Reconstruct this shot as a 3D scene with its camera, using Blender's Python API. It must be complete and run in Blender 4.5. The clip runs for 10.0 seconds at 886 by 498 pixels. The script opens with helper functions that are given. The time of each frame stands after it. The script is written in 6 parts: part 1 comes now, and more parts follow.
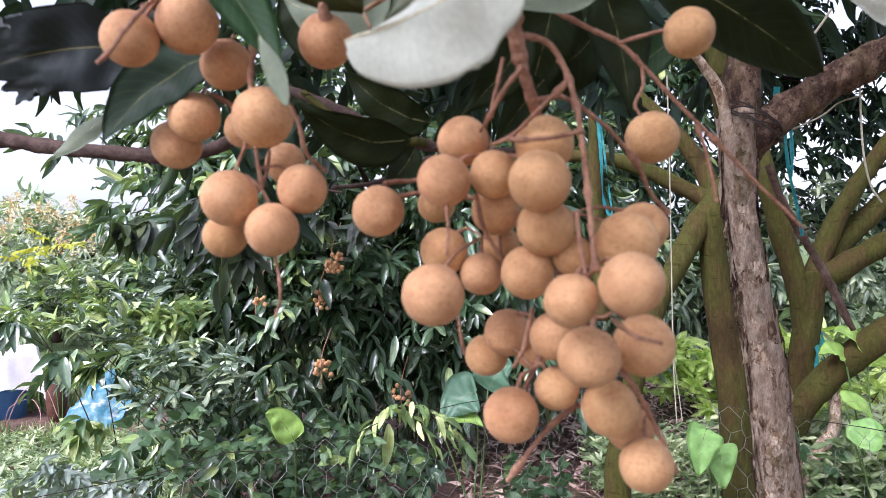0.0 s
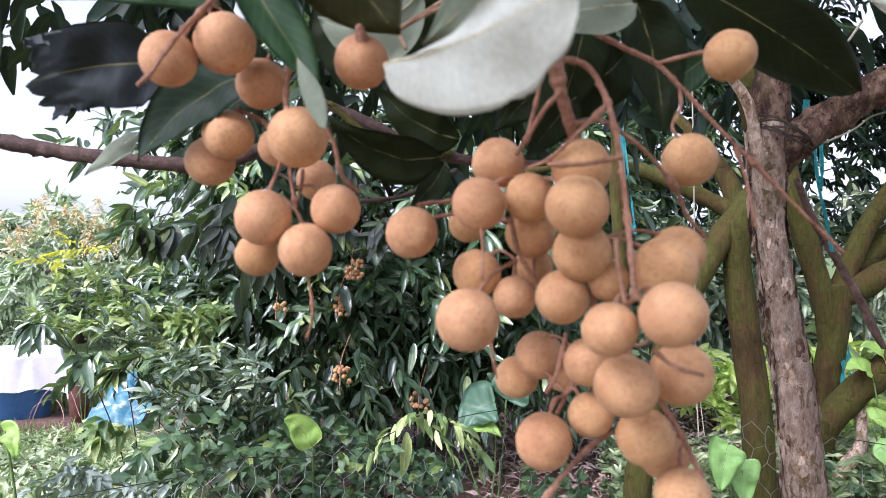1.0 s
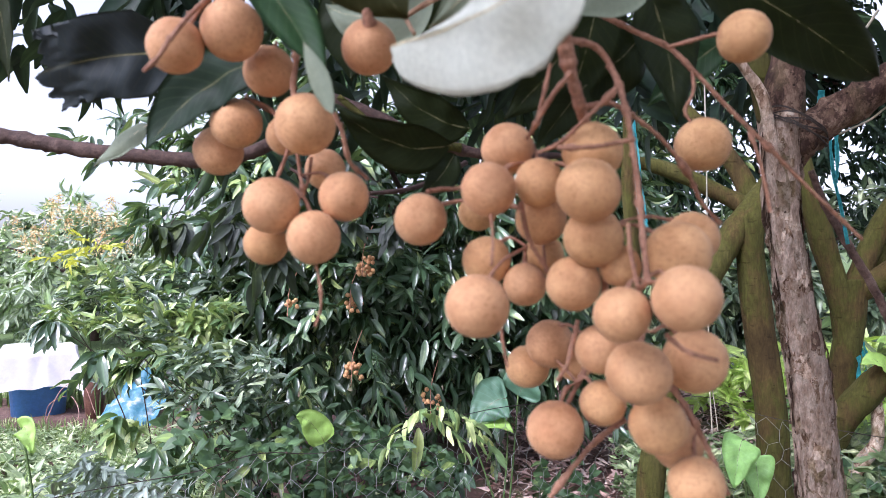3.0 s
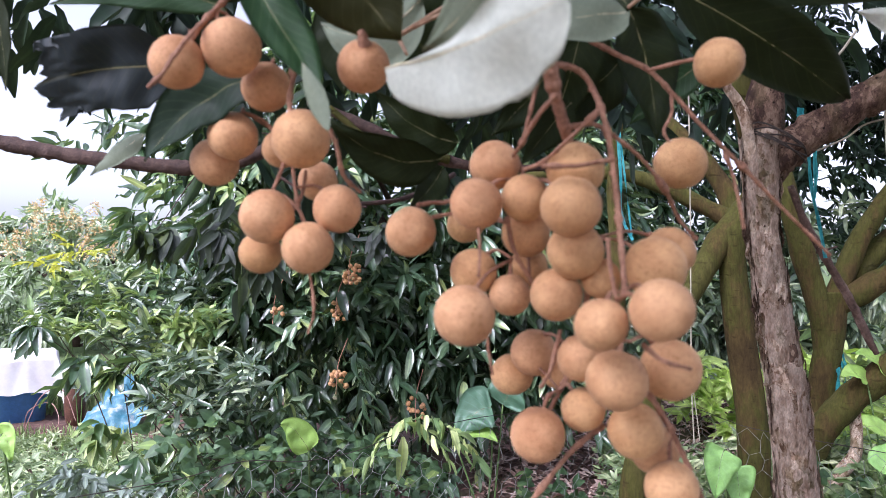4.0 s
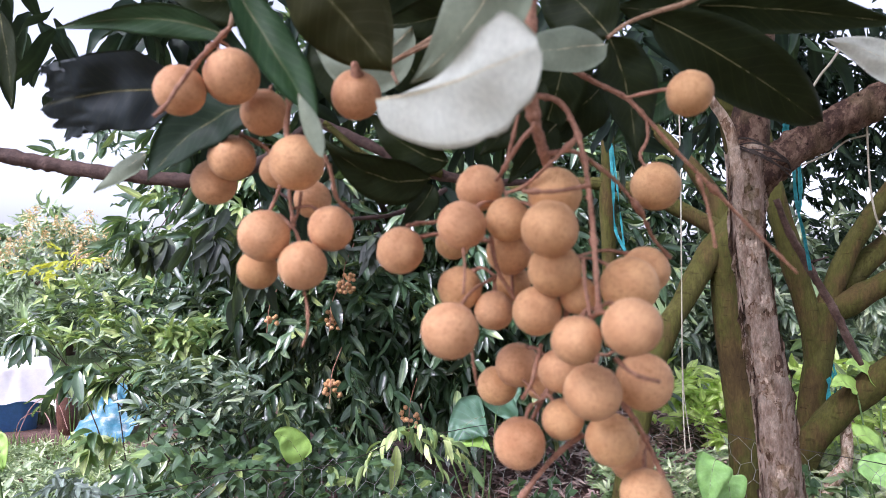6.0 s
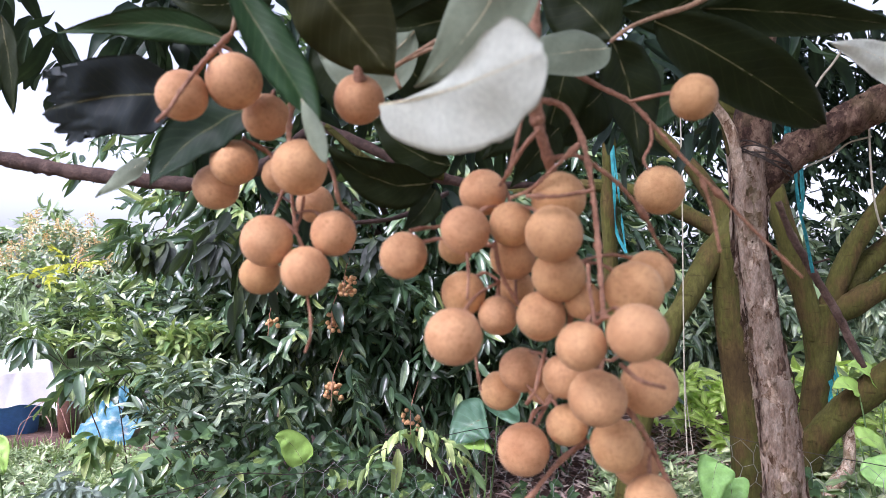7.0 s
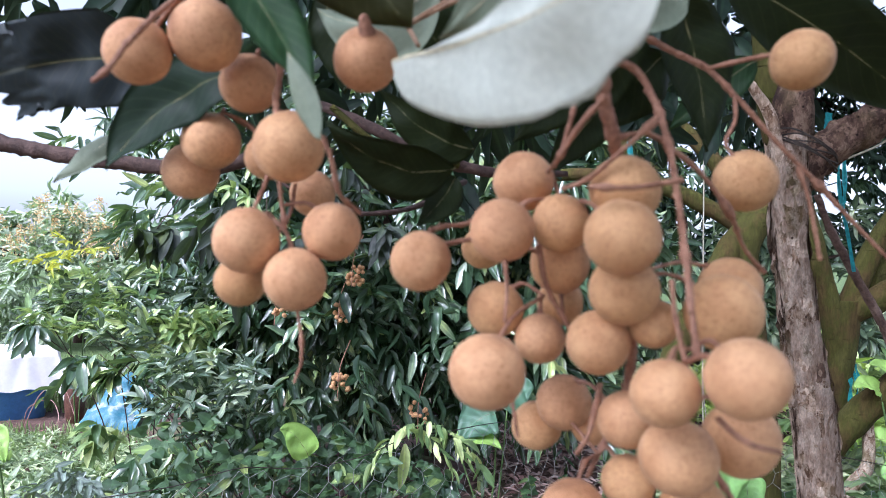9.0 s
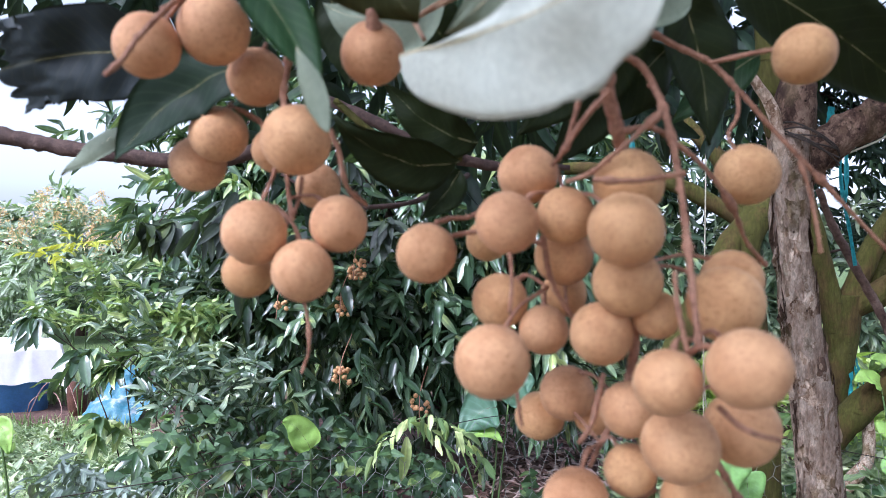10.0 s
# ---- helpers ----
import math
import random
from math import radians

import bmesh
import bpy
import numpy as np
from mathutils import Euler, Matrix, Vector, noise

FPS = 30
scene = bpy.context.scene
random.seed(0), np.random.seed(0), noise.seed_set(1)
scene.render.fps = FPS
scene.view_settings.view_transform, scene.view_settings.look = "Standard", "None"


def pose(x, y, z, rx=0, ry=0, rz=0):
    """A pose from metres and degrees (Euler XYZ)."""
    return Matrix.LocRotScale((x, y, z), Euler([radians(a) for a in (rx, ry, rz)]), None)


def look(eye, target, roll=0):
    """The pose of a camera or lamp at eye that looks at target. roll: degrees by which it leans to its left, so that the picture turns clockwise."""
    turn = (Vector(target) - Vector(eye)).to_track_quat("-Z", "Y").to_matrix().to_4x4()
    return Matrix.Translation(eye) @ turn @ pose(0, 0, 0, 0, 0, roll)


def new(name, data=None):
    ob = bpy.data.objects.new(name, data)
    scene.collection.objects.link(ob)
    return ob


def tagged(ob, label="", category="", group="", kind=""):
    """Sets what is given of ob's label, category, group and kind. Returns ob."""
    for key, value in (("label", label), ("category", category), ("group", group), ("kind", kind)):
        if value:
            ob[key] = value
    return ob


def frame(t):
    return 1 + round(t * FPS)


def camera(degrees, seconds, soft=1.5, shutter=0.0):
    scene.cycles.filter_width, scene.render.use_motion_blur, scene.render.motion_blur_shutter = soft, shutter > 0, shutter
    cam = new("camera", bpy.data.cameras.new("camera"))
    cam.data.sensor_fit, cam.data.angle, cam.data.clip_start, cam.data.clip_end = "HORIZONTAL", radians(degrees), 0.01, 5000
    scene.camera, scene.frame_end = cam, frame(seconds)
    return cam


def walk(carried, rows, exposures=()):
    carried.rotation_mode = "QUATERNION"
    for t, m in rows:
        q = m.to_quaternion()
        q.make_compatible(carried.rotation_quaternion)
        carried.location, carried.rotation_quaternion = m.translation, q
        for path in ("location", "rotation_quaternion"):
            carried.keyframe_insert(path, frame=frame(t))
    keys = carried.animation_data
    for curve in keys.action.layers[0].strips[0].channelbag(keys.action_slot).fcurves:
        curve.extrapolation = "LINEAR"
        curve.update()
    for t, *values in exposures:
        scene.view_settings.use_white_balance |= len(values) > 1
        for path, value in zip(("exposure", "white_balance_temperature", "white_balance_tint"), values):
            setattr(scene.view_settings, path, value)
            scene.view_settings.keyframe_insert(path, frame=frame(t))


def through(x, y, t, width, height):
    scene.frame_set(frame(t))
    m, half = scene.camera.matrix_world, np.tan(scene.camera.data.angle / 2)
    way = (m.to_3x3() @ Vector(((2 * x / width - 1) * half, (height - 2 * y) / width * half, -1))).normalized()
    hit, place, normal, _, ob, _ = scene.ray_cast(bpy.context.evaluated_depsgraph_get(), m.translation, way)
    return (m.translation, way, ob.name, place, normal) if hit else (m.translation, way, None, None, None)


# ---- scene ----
cam = camera(67.87, 10.0, soft=0.75)
# a small phone lens focused on the trees: what hangs close is a little soft
cam.data.dof.use_dof, cam.data.dof.focus_distance, cam.data.dof.aperture_fstop = True, 2.6, 16.0
PATH = [
    (0, look((0.0004, 0.0000, 1.3504), (0.0005, 2.0000, 1.3506), -1.00)),
    (0.5, look((-0.0059, 0.0024, 1.3580), (-0.0619, 2.0016, 1.3671), -0.63)),
    (1, look((-0.0064, 0.0026, 1.3578), (-0.0627, 2.0017, 1.3785), -0.24)),
    (1.5, look((-0.0043, 0.0027, 1.3567), (-0.0714, 2.0015, 1.3744), -0.23)),
    (2, look((-0.0057, 0.0027, 1.3555), (-0.0948, 2.0007, 1.3670), -0.19)),
    (2.5, look((-0.0058, 0.0061, 1.3544), (-0.0963, 2.0040, 1.3663), -0.54)),
    (3.8, look((-0.0055, 0.0015, 1.3519), (-0.0816, 1.9999, 1.3693), -0.06)),
    (4, look((-0.0064, -0.0071, 1.3543), (-0.0550, 1.9919, 1.3930), 0.12)),
    (4.5, look((-0.0044, -0.0186, 1.3535), (-0.0388, 1.9807, 1.3911), 0.54)),
    (5, look((-0.0024, -0.0234, 1.3542), (-0.0299, 1.9761, 1.3896), 0.51)),
    (6.5, look((-0.0024, -0.0256, 1.3600), (-0.0378, 1.9727, 1.4357), 0.20)),
    (7, look((-0.0037, -0.0241, 1.3601), (-0.0389, 1.9743, 1.4320), 0.18)),
    (7.5, look((-0.0086, -0.0092, 1.3601), (-0.0240, 1.9897, 1.4244), 0.23)),
    (8, look((-0.0146, 0.0487, 1.3671), (-0.0090, 2.0481, 1.4167), 0.58)),
    (8.5, look((-0.0144, 0.0543, 1.3690), (-0.0736, 2.0528, 1.4157), 0.99)),
    (9, look((-0.0128, 0.0485, 1.3688), (-0.0739, 2.0473, 1.4060), 0.88)),
    (9.5, look((-0.0129, 0.0444, 1.3694), (-0.0860, 2.0429, 1.3949), 0.79)),
    (10, look((-0.0144, 0.0450, 1.3680), (-0.0789, 2.0438, 1.3867), 0.97)),
]
walk(cam, PATH, [(0.0, 1.16, 5850, 22), (2.5, 1.22, 5700, 23), (4.5, 1.09, 5750, 24), (6.5, 1.16, 5800, 25), (8.0, 1.13, 5650, 21), (8.5, 1.13, 5450, 18), (10.0, 1.12, 5400, 18)])

# ---------------------------------------------------------------- sky and light
world = bpy.data.worlds.new("world")
scene.world = world
world.use_nodes = True
wn, wl = world.node_tree.nodes, world.node_tree.links
sky = wn.new("ShaderNodeTexSky")
sky.sky_type, sky.sun_disc = "NISHITA", False
sky.sun_elevation, sky.sun_rotation = radians(47), radians(220)
sky.air_density, sky.dust_density, sky.ozone_density = 1.0, 3.0, 2.0
haze = wn.new("ShaderNodeHueSaturation")
haze.inputs["Saturation"].default_value = 0.30
wl.new(sky.outputs[0], haze.inputs["Color"])
wl.new(haze.outputs[0], wn["Background"].inputs[0])
wn["Background"].inputs[1].default_value = 0.15
sun_data = bpy.data.lights.new("sun", "SUN")
sun_data.energy, sun_data.angle, sun_data.color = 2.6, radians(32), (1.0, 0.98, 0.96)
sun = new("sun", sun_data)
sun.matrix_world = look((-4.1, -4.9, 7.3), (0, 0, 0.6))

# ---------------------------------------------------------------- helpers
R = random.Random(7)
G = np.random.default_rng(11)
SHAPE = np.random.default_rng(5)


def part(name, bm, material, parent=None, label=""):
    me = bpy.data.meshes.new(name)
    bm.to_mesh(me)
    bm.free()
    for m in material if isinstance(material, (list, tuple)) else [material]:
        me.materials.append(m)
    me.polygons.foreach_set("use_smooth", [True] * len(me.polygons))
    ob = new(name, me)
    ob.parent = parent
    return tagged(ob, label)


def from_arrays(name, verts, faces, material, parent=None, label=""):
    me = bpy.data.meshes.new(name)
    me.from_pydata([tuple(v) for v in verts], [], [tuple(f) for f in faces])
    me.materials.append(material)
    me.polygons.foreach_set("use_smooth", [True] * len(me.polygons))
    ob = new(name, me)
    ob.parent = parent
    return tagged(ob, label)


def thing(name, label, category, group="", at=(0, 0, 0), kind=""):
    ob = new(name)
    ob.location = at
    ob.empty_display_size = 0.05
    return tagged(ob, label, category, group, kind)


def spline(pts, n):
    """n points and tangents on a smooth line through pts."""
    p = [Vector(q) for q in pts]
    p = [2 * p[0] - p[1]] + p + [2 * p[-1] - p[-2]]
    out = []
    for k in range(n):
        s = k / (n - 1) * (len(p) - 3)
        i = min(int(s), len(p) - 4)
        t = s - i
        a, b, c, d = p[i:i + 4]
        out.append(0.5 * ((2 * b) + (c - a) * t + (2 * a - 5 * b + 4 * c - d) * t * t + (3 * b - a - 3 * c + d) * t ** 3))
    tang = [(out[min(i + 1, n - 1)] - out[max(i - 1, 0)]).normalized() for i in range(n)]
    return out, tang


def tube(bm, pts, radii, sides=8, rings=None, rough=0.0, grain=20.0, stretch=0.3, ridges=0.0, nodes=0.0):
    """A tapered, slightly uneven limb along a smooth line, closed at both ends."""
    rings = rings or 4 * len(pts)
    line, tang = spline(pts, rings)
    u = tang[0].orthogonal().normalized()
    loops = []
    for k, (c, t) in enumerate(zip(line, tang)):
        s = k / (rings - 1) * (len(radii) - 1)
        i = min(int(s), len(radii) - 2) if len(radii) > 1 else 0
        r = radii[i] + (radii[min(i + 1, len(radii) - 1)] - radii[i]) * (s - i)
        u = (u - t * u.dot(t)).normalized()
        v = t.cross(u)
        loop = []
        for j in range(sides):
            a = 2 * math.pi * j / sides
            d = u * math.cos(a) + v * math.sin(a)
            q = (c + d * r) * grain
            w = noise.noise(Vector((q.x, q.y, q.z * stretch))) * rough
            if ridges:
                w += ridges * (abs(noise.noise(Vector((q.x * 2.2, q.y * 2.2, q.z * stretch * 0.5)))) - 0.2)
            if nodes:
                w += nodes * max(0.0, noise.noise(c * 160.0)) ** 2
            loop.append(bm.verts.new(c + d * r * (1 + w)))
        loops.append(loop)
    for a, b in zip(loops, loops[1:]):
        for j in range(sides):
            bm.faces.new((a[j], a[(j + 1) % sides], b[(j + 1) % sides], b[j]))
    bm.faces.new(loops[0][::-1])
    bm.faces.new(loops[-1])
    return bm


# ---------------------------------------------------------------- materials
def material(name):
    m = bpy.data.materials.new(name)
    m.use_nodes = True
    return m, m.node_tree.nodes, m.node_tree.links, m.node_tree.nodes["Principled BSDF"]


def ramp(nodes, stops):
    r = nodes.new("ShaderNodeValToRGB")
    while len(r.color_ramp.elements) < len(stops):
        r.color_ramp.elements.new(0.5)
    for e, (p, c) in zip(r.color_ramp.elements, stops):
        e.position, e.color = p, (*c, 1)
    return r


def noise_node(nodes, links, scale, detail=4.0, rough=0.6, coords=None, stretch=None):
    n = nodes.new("ShaderNodeTexNoise")
    n.inputs["Scale"].default_value, n.inputs["Detail"].default_value, n.inputs["Roughness"].default_value = scale, detail, rough
    if coords is None:
        coords = nodes.new("ShaderNodeTexCoord").outputs["Object"]
    if stretch:
        mp = nodes.new("ShaderNodeMapping")
        mp.inputs["Scale"].default_value = stretch
        links.new(coords, mp.inputs["Vector"])
        coords = mp.outputs[0]
    links.new(coords, n.inputs["Vector"])
    return n


def mix(nodes, links, a, b, fac, blend="MIX"):
    m = nodes.new("ShaderNodeMix")
    m.data_type, m.blend_type = "RGBA", blend
    for sock, v in ((m.inputs[0], fac), (m.inputs[6], a), (m.inputs[7], b)):
        if hasattr(v, "links"):
            links.new(v, sock)
        else:
            sock.default_value = v if not isinstance(v, tuple) else (*v, 1)
    return m.outputs[2]


def bump(nodes, links, bsdf, height, strength, distance):
    b = nodes.new("ShaderNodeBump")
    b.inputs["Strength"].default_value, b.inputs["Distance"].default_value = strength, distance
    links.new(height, b.inputs["Height"])
    links.new(b.outputs[0], bsdf.inputs["Normal"])


def rough_surface(name, stops, scale, roughness=0.8, fine=6.0, relief=0.3, depth=0.002, stretch=None, specular=0.3, vary=1.0):
    """A matte natural surface: a colour ramp over coarse noise, broken by fine noise, with relief from both."""
    m, n, l, p = material(name)
    a = noise_node(n, l, scale, 5, 0.65, stretch=stretch)
    b = noise_node(n, l, scale * fine, 4, 0.7, stretch=stretch)
    r = ramp(n, stops)
    l.new(a.outputs[0], r.inputs[0])
    shade = ramp(n, [(0.3, (0.55, 0.55, 0.55)), (0.7, (1.25, 1.25, 1.25))])
    l.new(b.outputs[0], shade.inputs[0])
    l.new(mix(n, l, r.outputs[0], shade.outputs[0], vary, "MULTIPLY"), p.inputs["Base Color"])
    p.inputs["Roughness"].default_value = roughness
    p.inputs["Specular IOR Level"].default_value = specular
    add = n.new("ShaderNodeMath")
    l.new(a.outputs[0], add.inputs[0])
    l.new(b.outputs[0], add.inputs[1])
    bump(n, l, p, add.outputs[0], relief, depth)
    return m


def fruit_material():
    m, n, l, p = material("fruit_skin")
    info = n.new("ShaderNodeObjectInfo")
    coords = n.new("ShaderNodeTexCoord").outputs["Object"]
    shift = n.new("ShaderNodeVectorMath")
    scl = n.new("ShaderNodeVectorMath")
    scl.operation = "SCALE"
    scl.inputs[0].default_value = (37, 53, 71)
    l.new(info.outputs["Random"], scl.inputs["Scale"])
    l.new(coords, shift.inputs[0])
    l.new(scl.outputs[0], shift.inputs[1])
    v = shift.outputs[0]
    big = noise_node(n, l, 1.1, 3, 0.5, v)
    mid = noise_node(n, l, 6.5, 5, 0.7, v)
    fine = noise_node(n, l, 26.0, 3, 0.7, v)
    tone = ramp(n, [(0.0, (0.57, 0.318, 0.172)), (0.35, (0.59, 0.346, 0.190)), (0.7, (0.60, 0.357, 0.182)), (1.0, (0.56, 0.335, 0.165))])
    l.new(info.outputs["Random"], tone.inputs[0])
    patch = ramp(n, [(0.3, (0.82, 0.72, 0.62)), (0.62, (1.10, 1.08, 1.02))])
    l.new(big.outputs[0], patch.inputs[0])
    blot = ramp(n, [(0.28, (0.72, 0.62, 0.50)), (0.48, (1, 1, 1)), (0.75, (1.10, 1.09, 1.08))])
    l.new(mid.outputs[0], blot.inputs[0])
    speck = ramp(n, [(0.32, (0.76, 0.66, 0.56)), (0.48, (0.98, 0.98, 0.98)), (0.72, (1.14, 1.16, 1.18))])
    l.new(fine.outputs[0], speck.inputs[0])
    c = mix(n, l, tone.outputs[0], patch.outputs[0], 1.0, "MULTIPLY")
    c = mix(n, l, c, blot.outputs[0], 1.0, "MULTIPLY")
    c = mix(n, l, c, speck.outputs[0], 0.7, "MULTIPLY")
    l.new(c, p.inputs["Base Color"])
    p.inputs["Roughness"].default_value = 0.62
    p.inputs["Sheen Weight"].default_value = 0.08
    p.inputs["Sheen Roughness"].default_value = 0.45
    p.inputs["Specular IOR Level"].default_value = 0.3
    add = n.new("ShaderNodeMath")
    l.new(mid.outputs[0], add.inputs[0])
    l.new(fine.outputs[0], add.inputs[1])
    bump(n, l, p, add.outputs[0], 0.35, 0.0006)
    return m


def leaf_material(name, blade, vein, rough=0.38, through=0.25, glow=(0.25, 0.38, 0.05), veins=13.0, vein_mix=0.5, specular=0.5, relief=0.3, mottle=1.0):
    """A large leaf near the eye: midrib and side veins drawn by its own length and width, mottled, some light passing through."""
    m, n, l, p = material(name)
    uv = n.new("ShaderNodeUVMap")
    uv.uv_map = "leaf"
    sep = n.new("ShaderNodeSeparateXYZ")
    l.new(uv.outputs[0], sep.inputs[0])

    def math_node(op, a, b=0.0):
        k = n.new("ShaderNodeMath")
        k.operation = op
        for i, q in enumerate((a, b)):
            if hasattr(q, "links"):
                l.new(q, k.inputs[i])
            else:
                k.inputs[i].default_value = q
        return k.outputs[0]
    side = math_node("ABSOLUTE", math_node("SUBTRACT", sep.outputs[1], 0.5))
    along = math_node("SUBTRACT", math_node("MULTIPLY", sep.outputs[0], veins), math_node("MULTIPLY", side, veins * 0.42))
    near = math_node("ABSOLUTE", math_node("SUBTRACT", math_node("FRACT", along), 0.5))
    vein_r = ramp(n, [(0.0, (1, 1, 1)), (0.10, (0, 0, 0))])
    l.new(near, vein_r.inputs[0])
    rib = ramp(n, [(0.0, (1, 1, 1)), (0.03, (0, 0, 0))])
    l.new(side, rib.inputs[0])
    both = math_node("MAXIMUM", math_node("MULTIPLY", vein_r.outputs[0], 0.45), rib.outputs[0])
    a = noise_node(n, l, 40.0, 4, 0.6)
    b = noise_node(n, l, 420.0, 3, 0.7)
    mott = ramp(n, [(0.3, (0.72, 0.75, 0.70)), (0.7, (1.2, 1.18, 1.1))])
    l.new(a.outputs[0], mott.inputs[0])
    fine = ramp(n, [(0.3, (0.85, 0.86, 0.85)), (0.7, (1.1, 1.1, 1.1))])
    l.new(b.outputs[0], fine.inputs[0])
    c = mix(n, l, mix(n, l, blade, mott.outputs[0], mottle, "MULTIPLY"), fine.outputs[0], 1.0, "MULTIPLY")
    c = mix(n, l, c, vein, math_node("MULTIPLY", both, vein_mix))
    l.new(c, p.inputs["Base Color"])
    p.inputs["Roughness"].default_value = rough
    p.inputs["Specular IOR Level"].default_value = specular
    h = math_node("ADD", math_node("MULTIPLY", both, -0.6), math_node("MULTIPLY", b.outputs[0], 0.25))
    bump(n, l, p, h, relief, 0.0008)
    t = n.new("ShaderNodeBsdfTranslucent")
    t.inputs["Color"].default_value = (*glow, 1)
    mx = n.new("ShaderNodeMixShader")
    mx.inputs[0].default_value = through
    l.new(p.outputs[0], mx.inputs[1])
    l.new(t.outputs[0], mx.inputs[2])
    l.new(mx.outputs[0], n["Material Output"].inputs["Surface"])
    return m


def foliage_material(name, stops, rough=0.33, through=0.22, glow=(0.20, 0.32, 0.07), specular=0.75, clump=0.5, spread=4.5):
    """Many leaves in one mesh: each leaf takes its own tone, and the leaves of one shoot are of like age and tone."""
    m, n, l, p = material(name)
    geo = n.new("ShaderNodeNewGeometry")
    shoot = noise_node(n, l, spread, 2, 0.5)
    wide = n.new("ShaderNodeMapRange")
    wide.inputs["From Min"].default_value, wide.inputs["From Max"].default_value = 0.34, 0.66
    l.new(shoot.outputs[0], wide.inputs[0])
    blend = n.new("ShaderNodeMix")
    blend.inputs[0].default_value = clump
    l.new(geo.outputs["Random Per Island"], blend.inputs[2])
    l.new(wide.outputs[0], blend.inputs[3])
    full = n.new("ShaderNodeMapRange")
    full.inputs["From Min"].default_value, full.inputs["From Max"].default_value = 0.12, 0.88
    l.new(blend.outputs[0], full.inputs[0])
    r = ramp(n, stops)
    l.new(full.outputs[0], r.inputs[0])
    a = noise_node(n, l, 30.0, 3, 0.6)
    shade = ramp(n, [(0.3, (0.7, 0.72, 0.7)), (0.7, (1.2, 1.2, 1.15))])
    l.new(a.outputs[0], shade.inputs[0])
    middle = n.new("ShaderNodeAttribute")
    middle.attribute_name = "rib"
    line = ramp(n, [(0.70, (1, 1, 1)), (0.92, (1.5, 1.5, 1.3))])
    l.new(middle.outputs["Fac"], line.inputs[0])
    c = mix(n, l, r.outputs[0], shade.outputs[0], 1.0, "MULTIPLY")
    l.new(mix(n, l, c, line.outputs[0], 1.0, "MULTIPLY"), p.inputs["Base Color"])
    p.inputs["Roughness"].default_value = rough
    p.inputs["Specular IOR Level"].default_value = specular
    t = n.new("ShaderNodeBsdfTranslucent")
    t.inputs["Color"].default_value = (*glow, 1)
    mx = n.new("ShaderNodeMixShader")
    mx.inputs[0].default_value = through
    l.new(p.outputs[0], mx.inputs[1])
    l.new(t.outputs[0], mx.inputs[2])
    l.new(mx.outputs[0], n["Material Output"].inputs["Surface"])
    return m


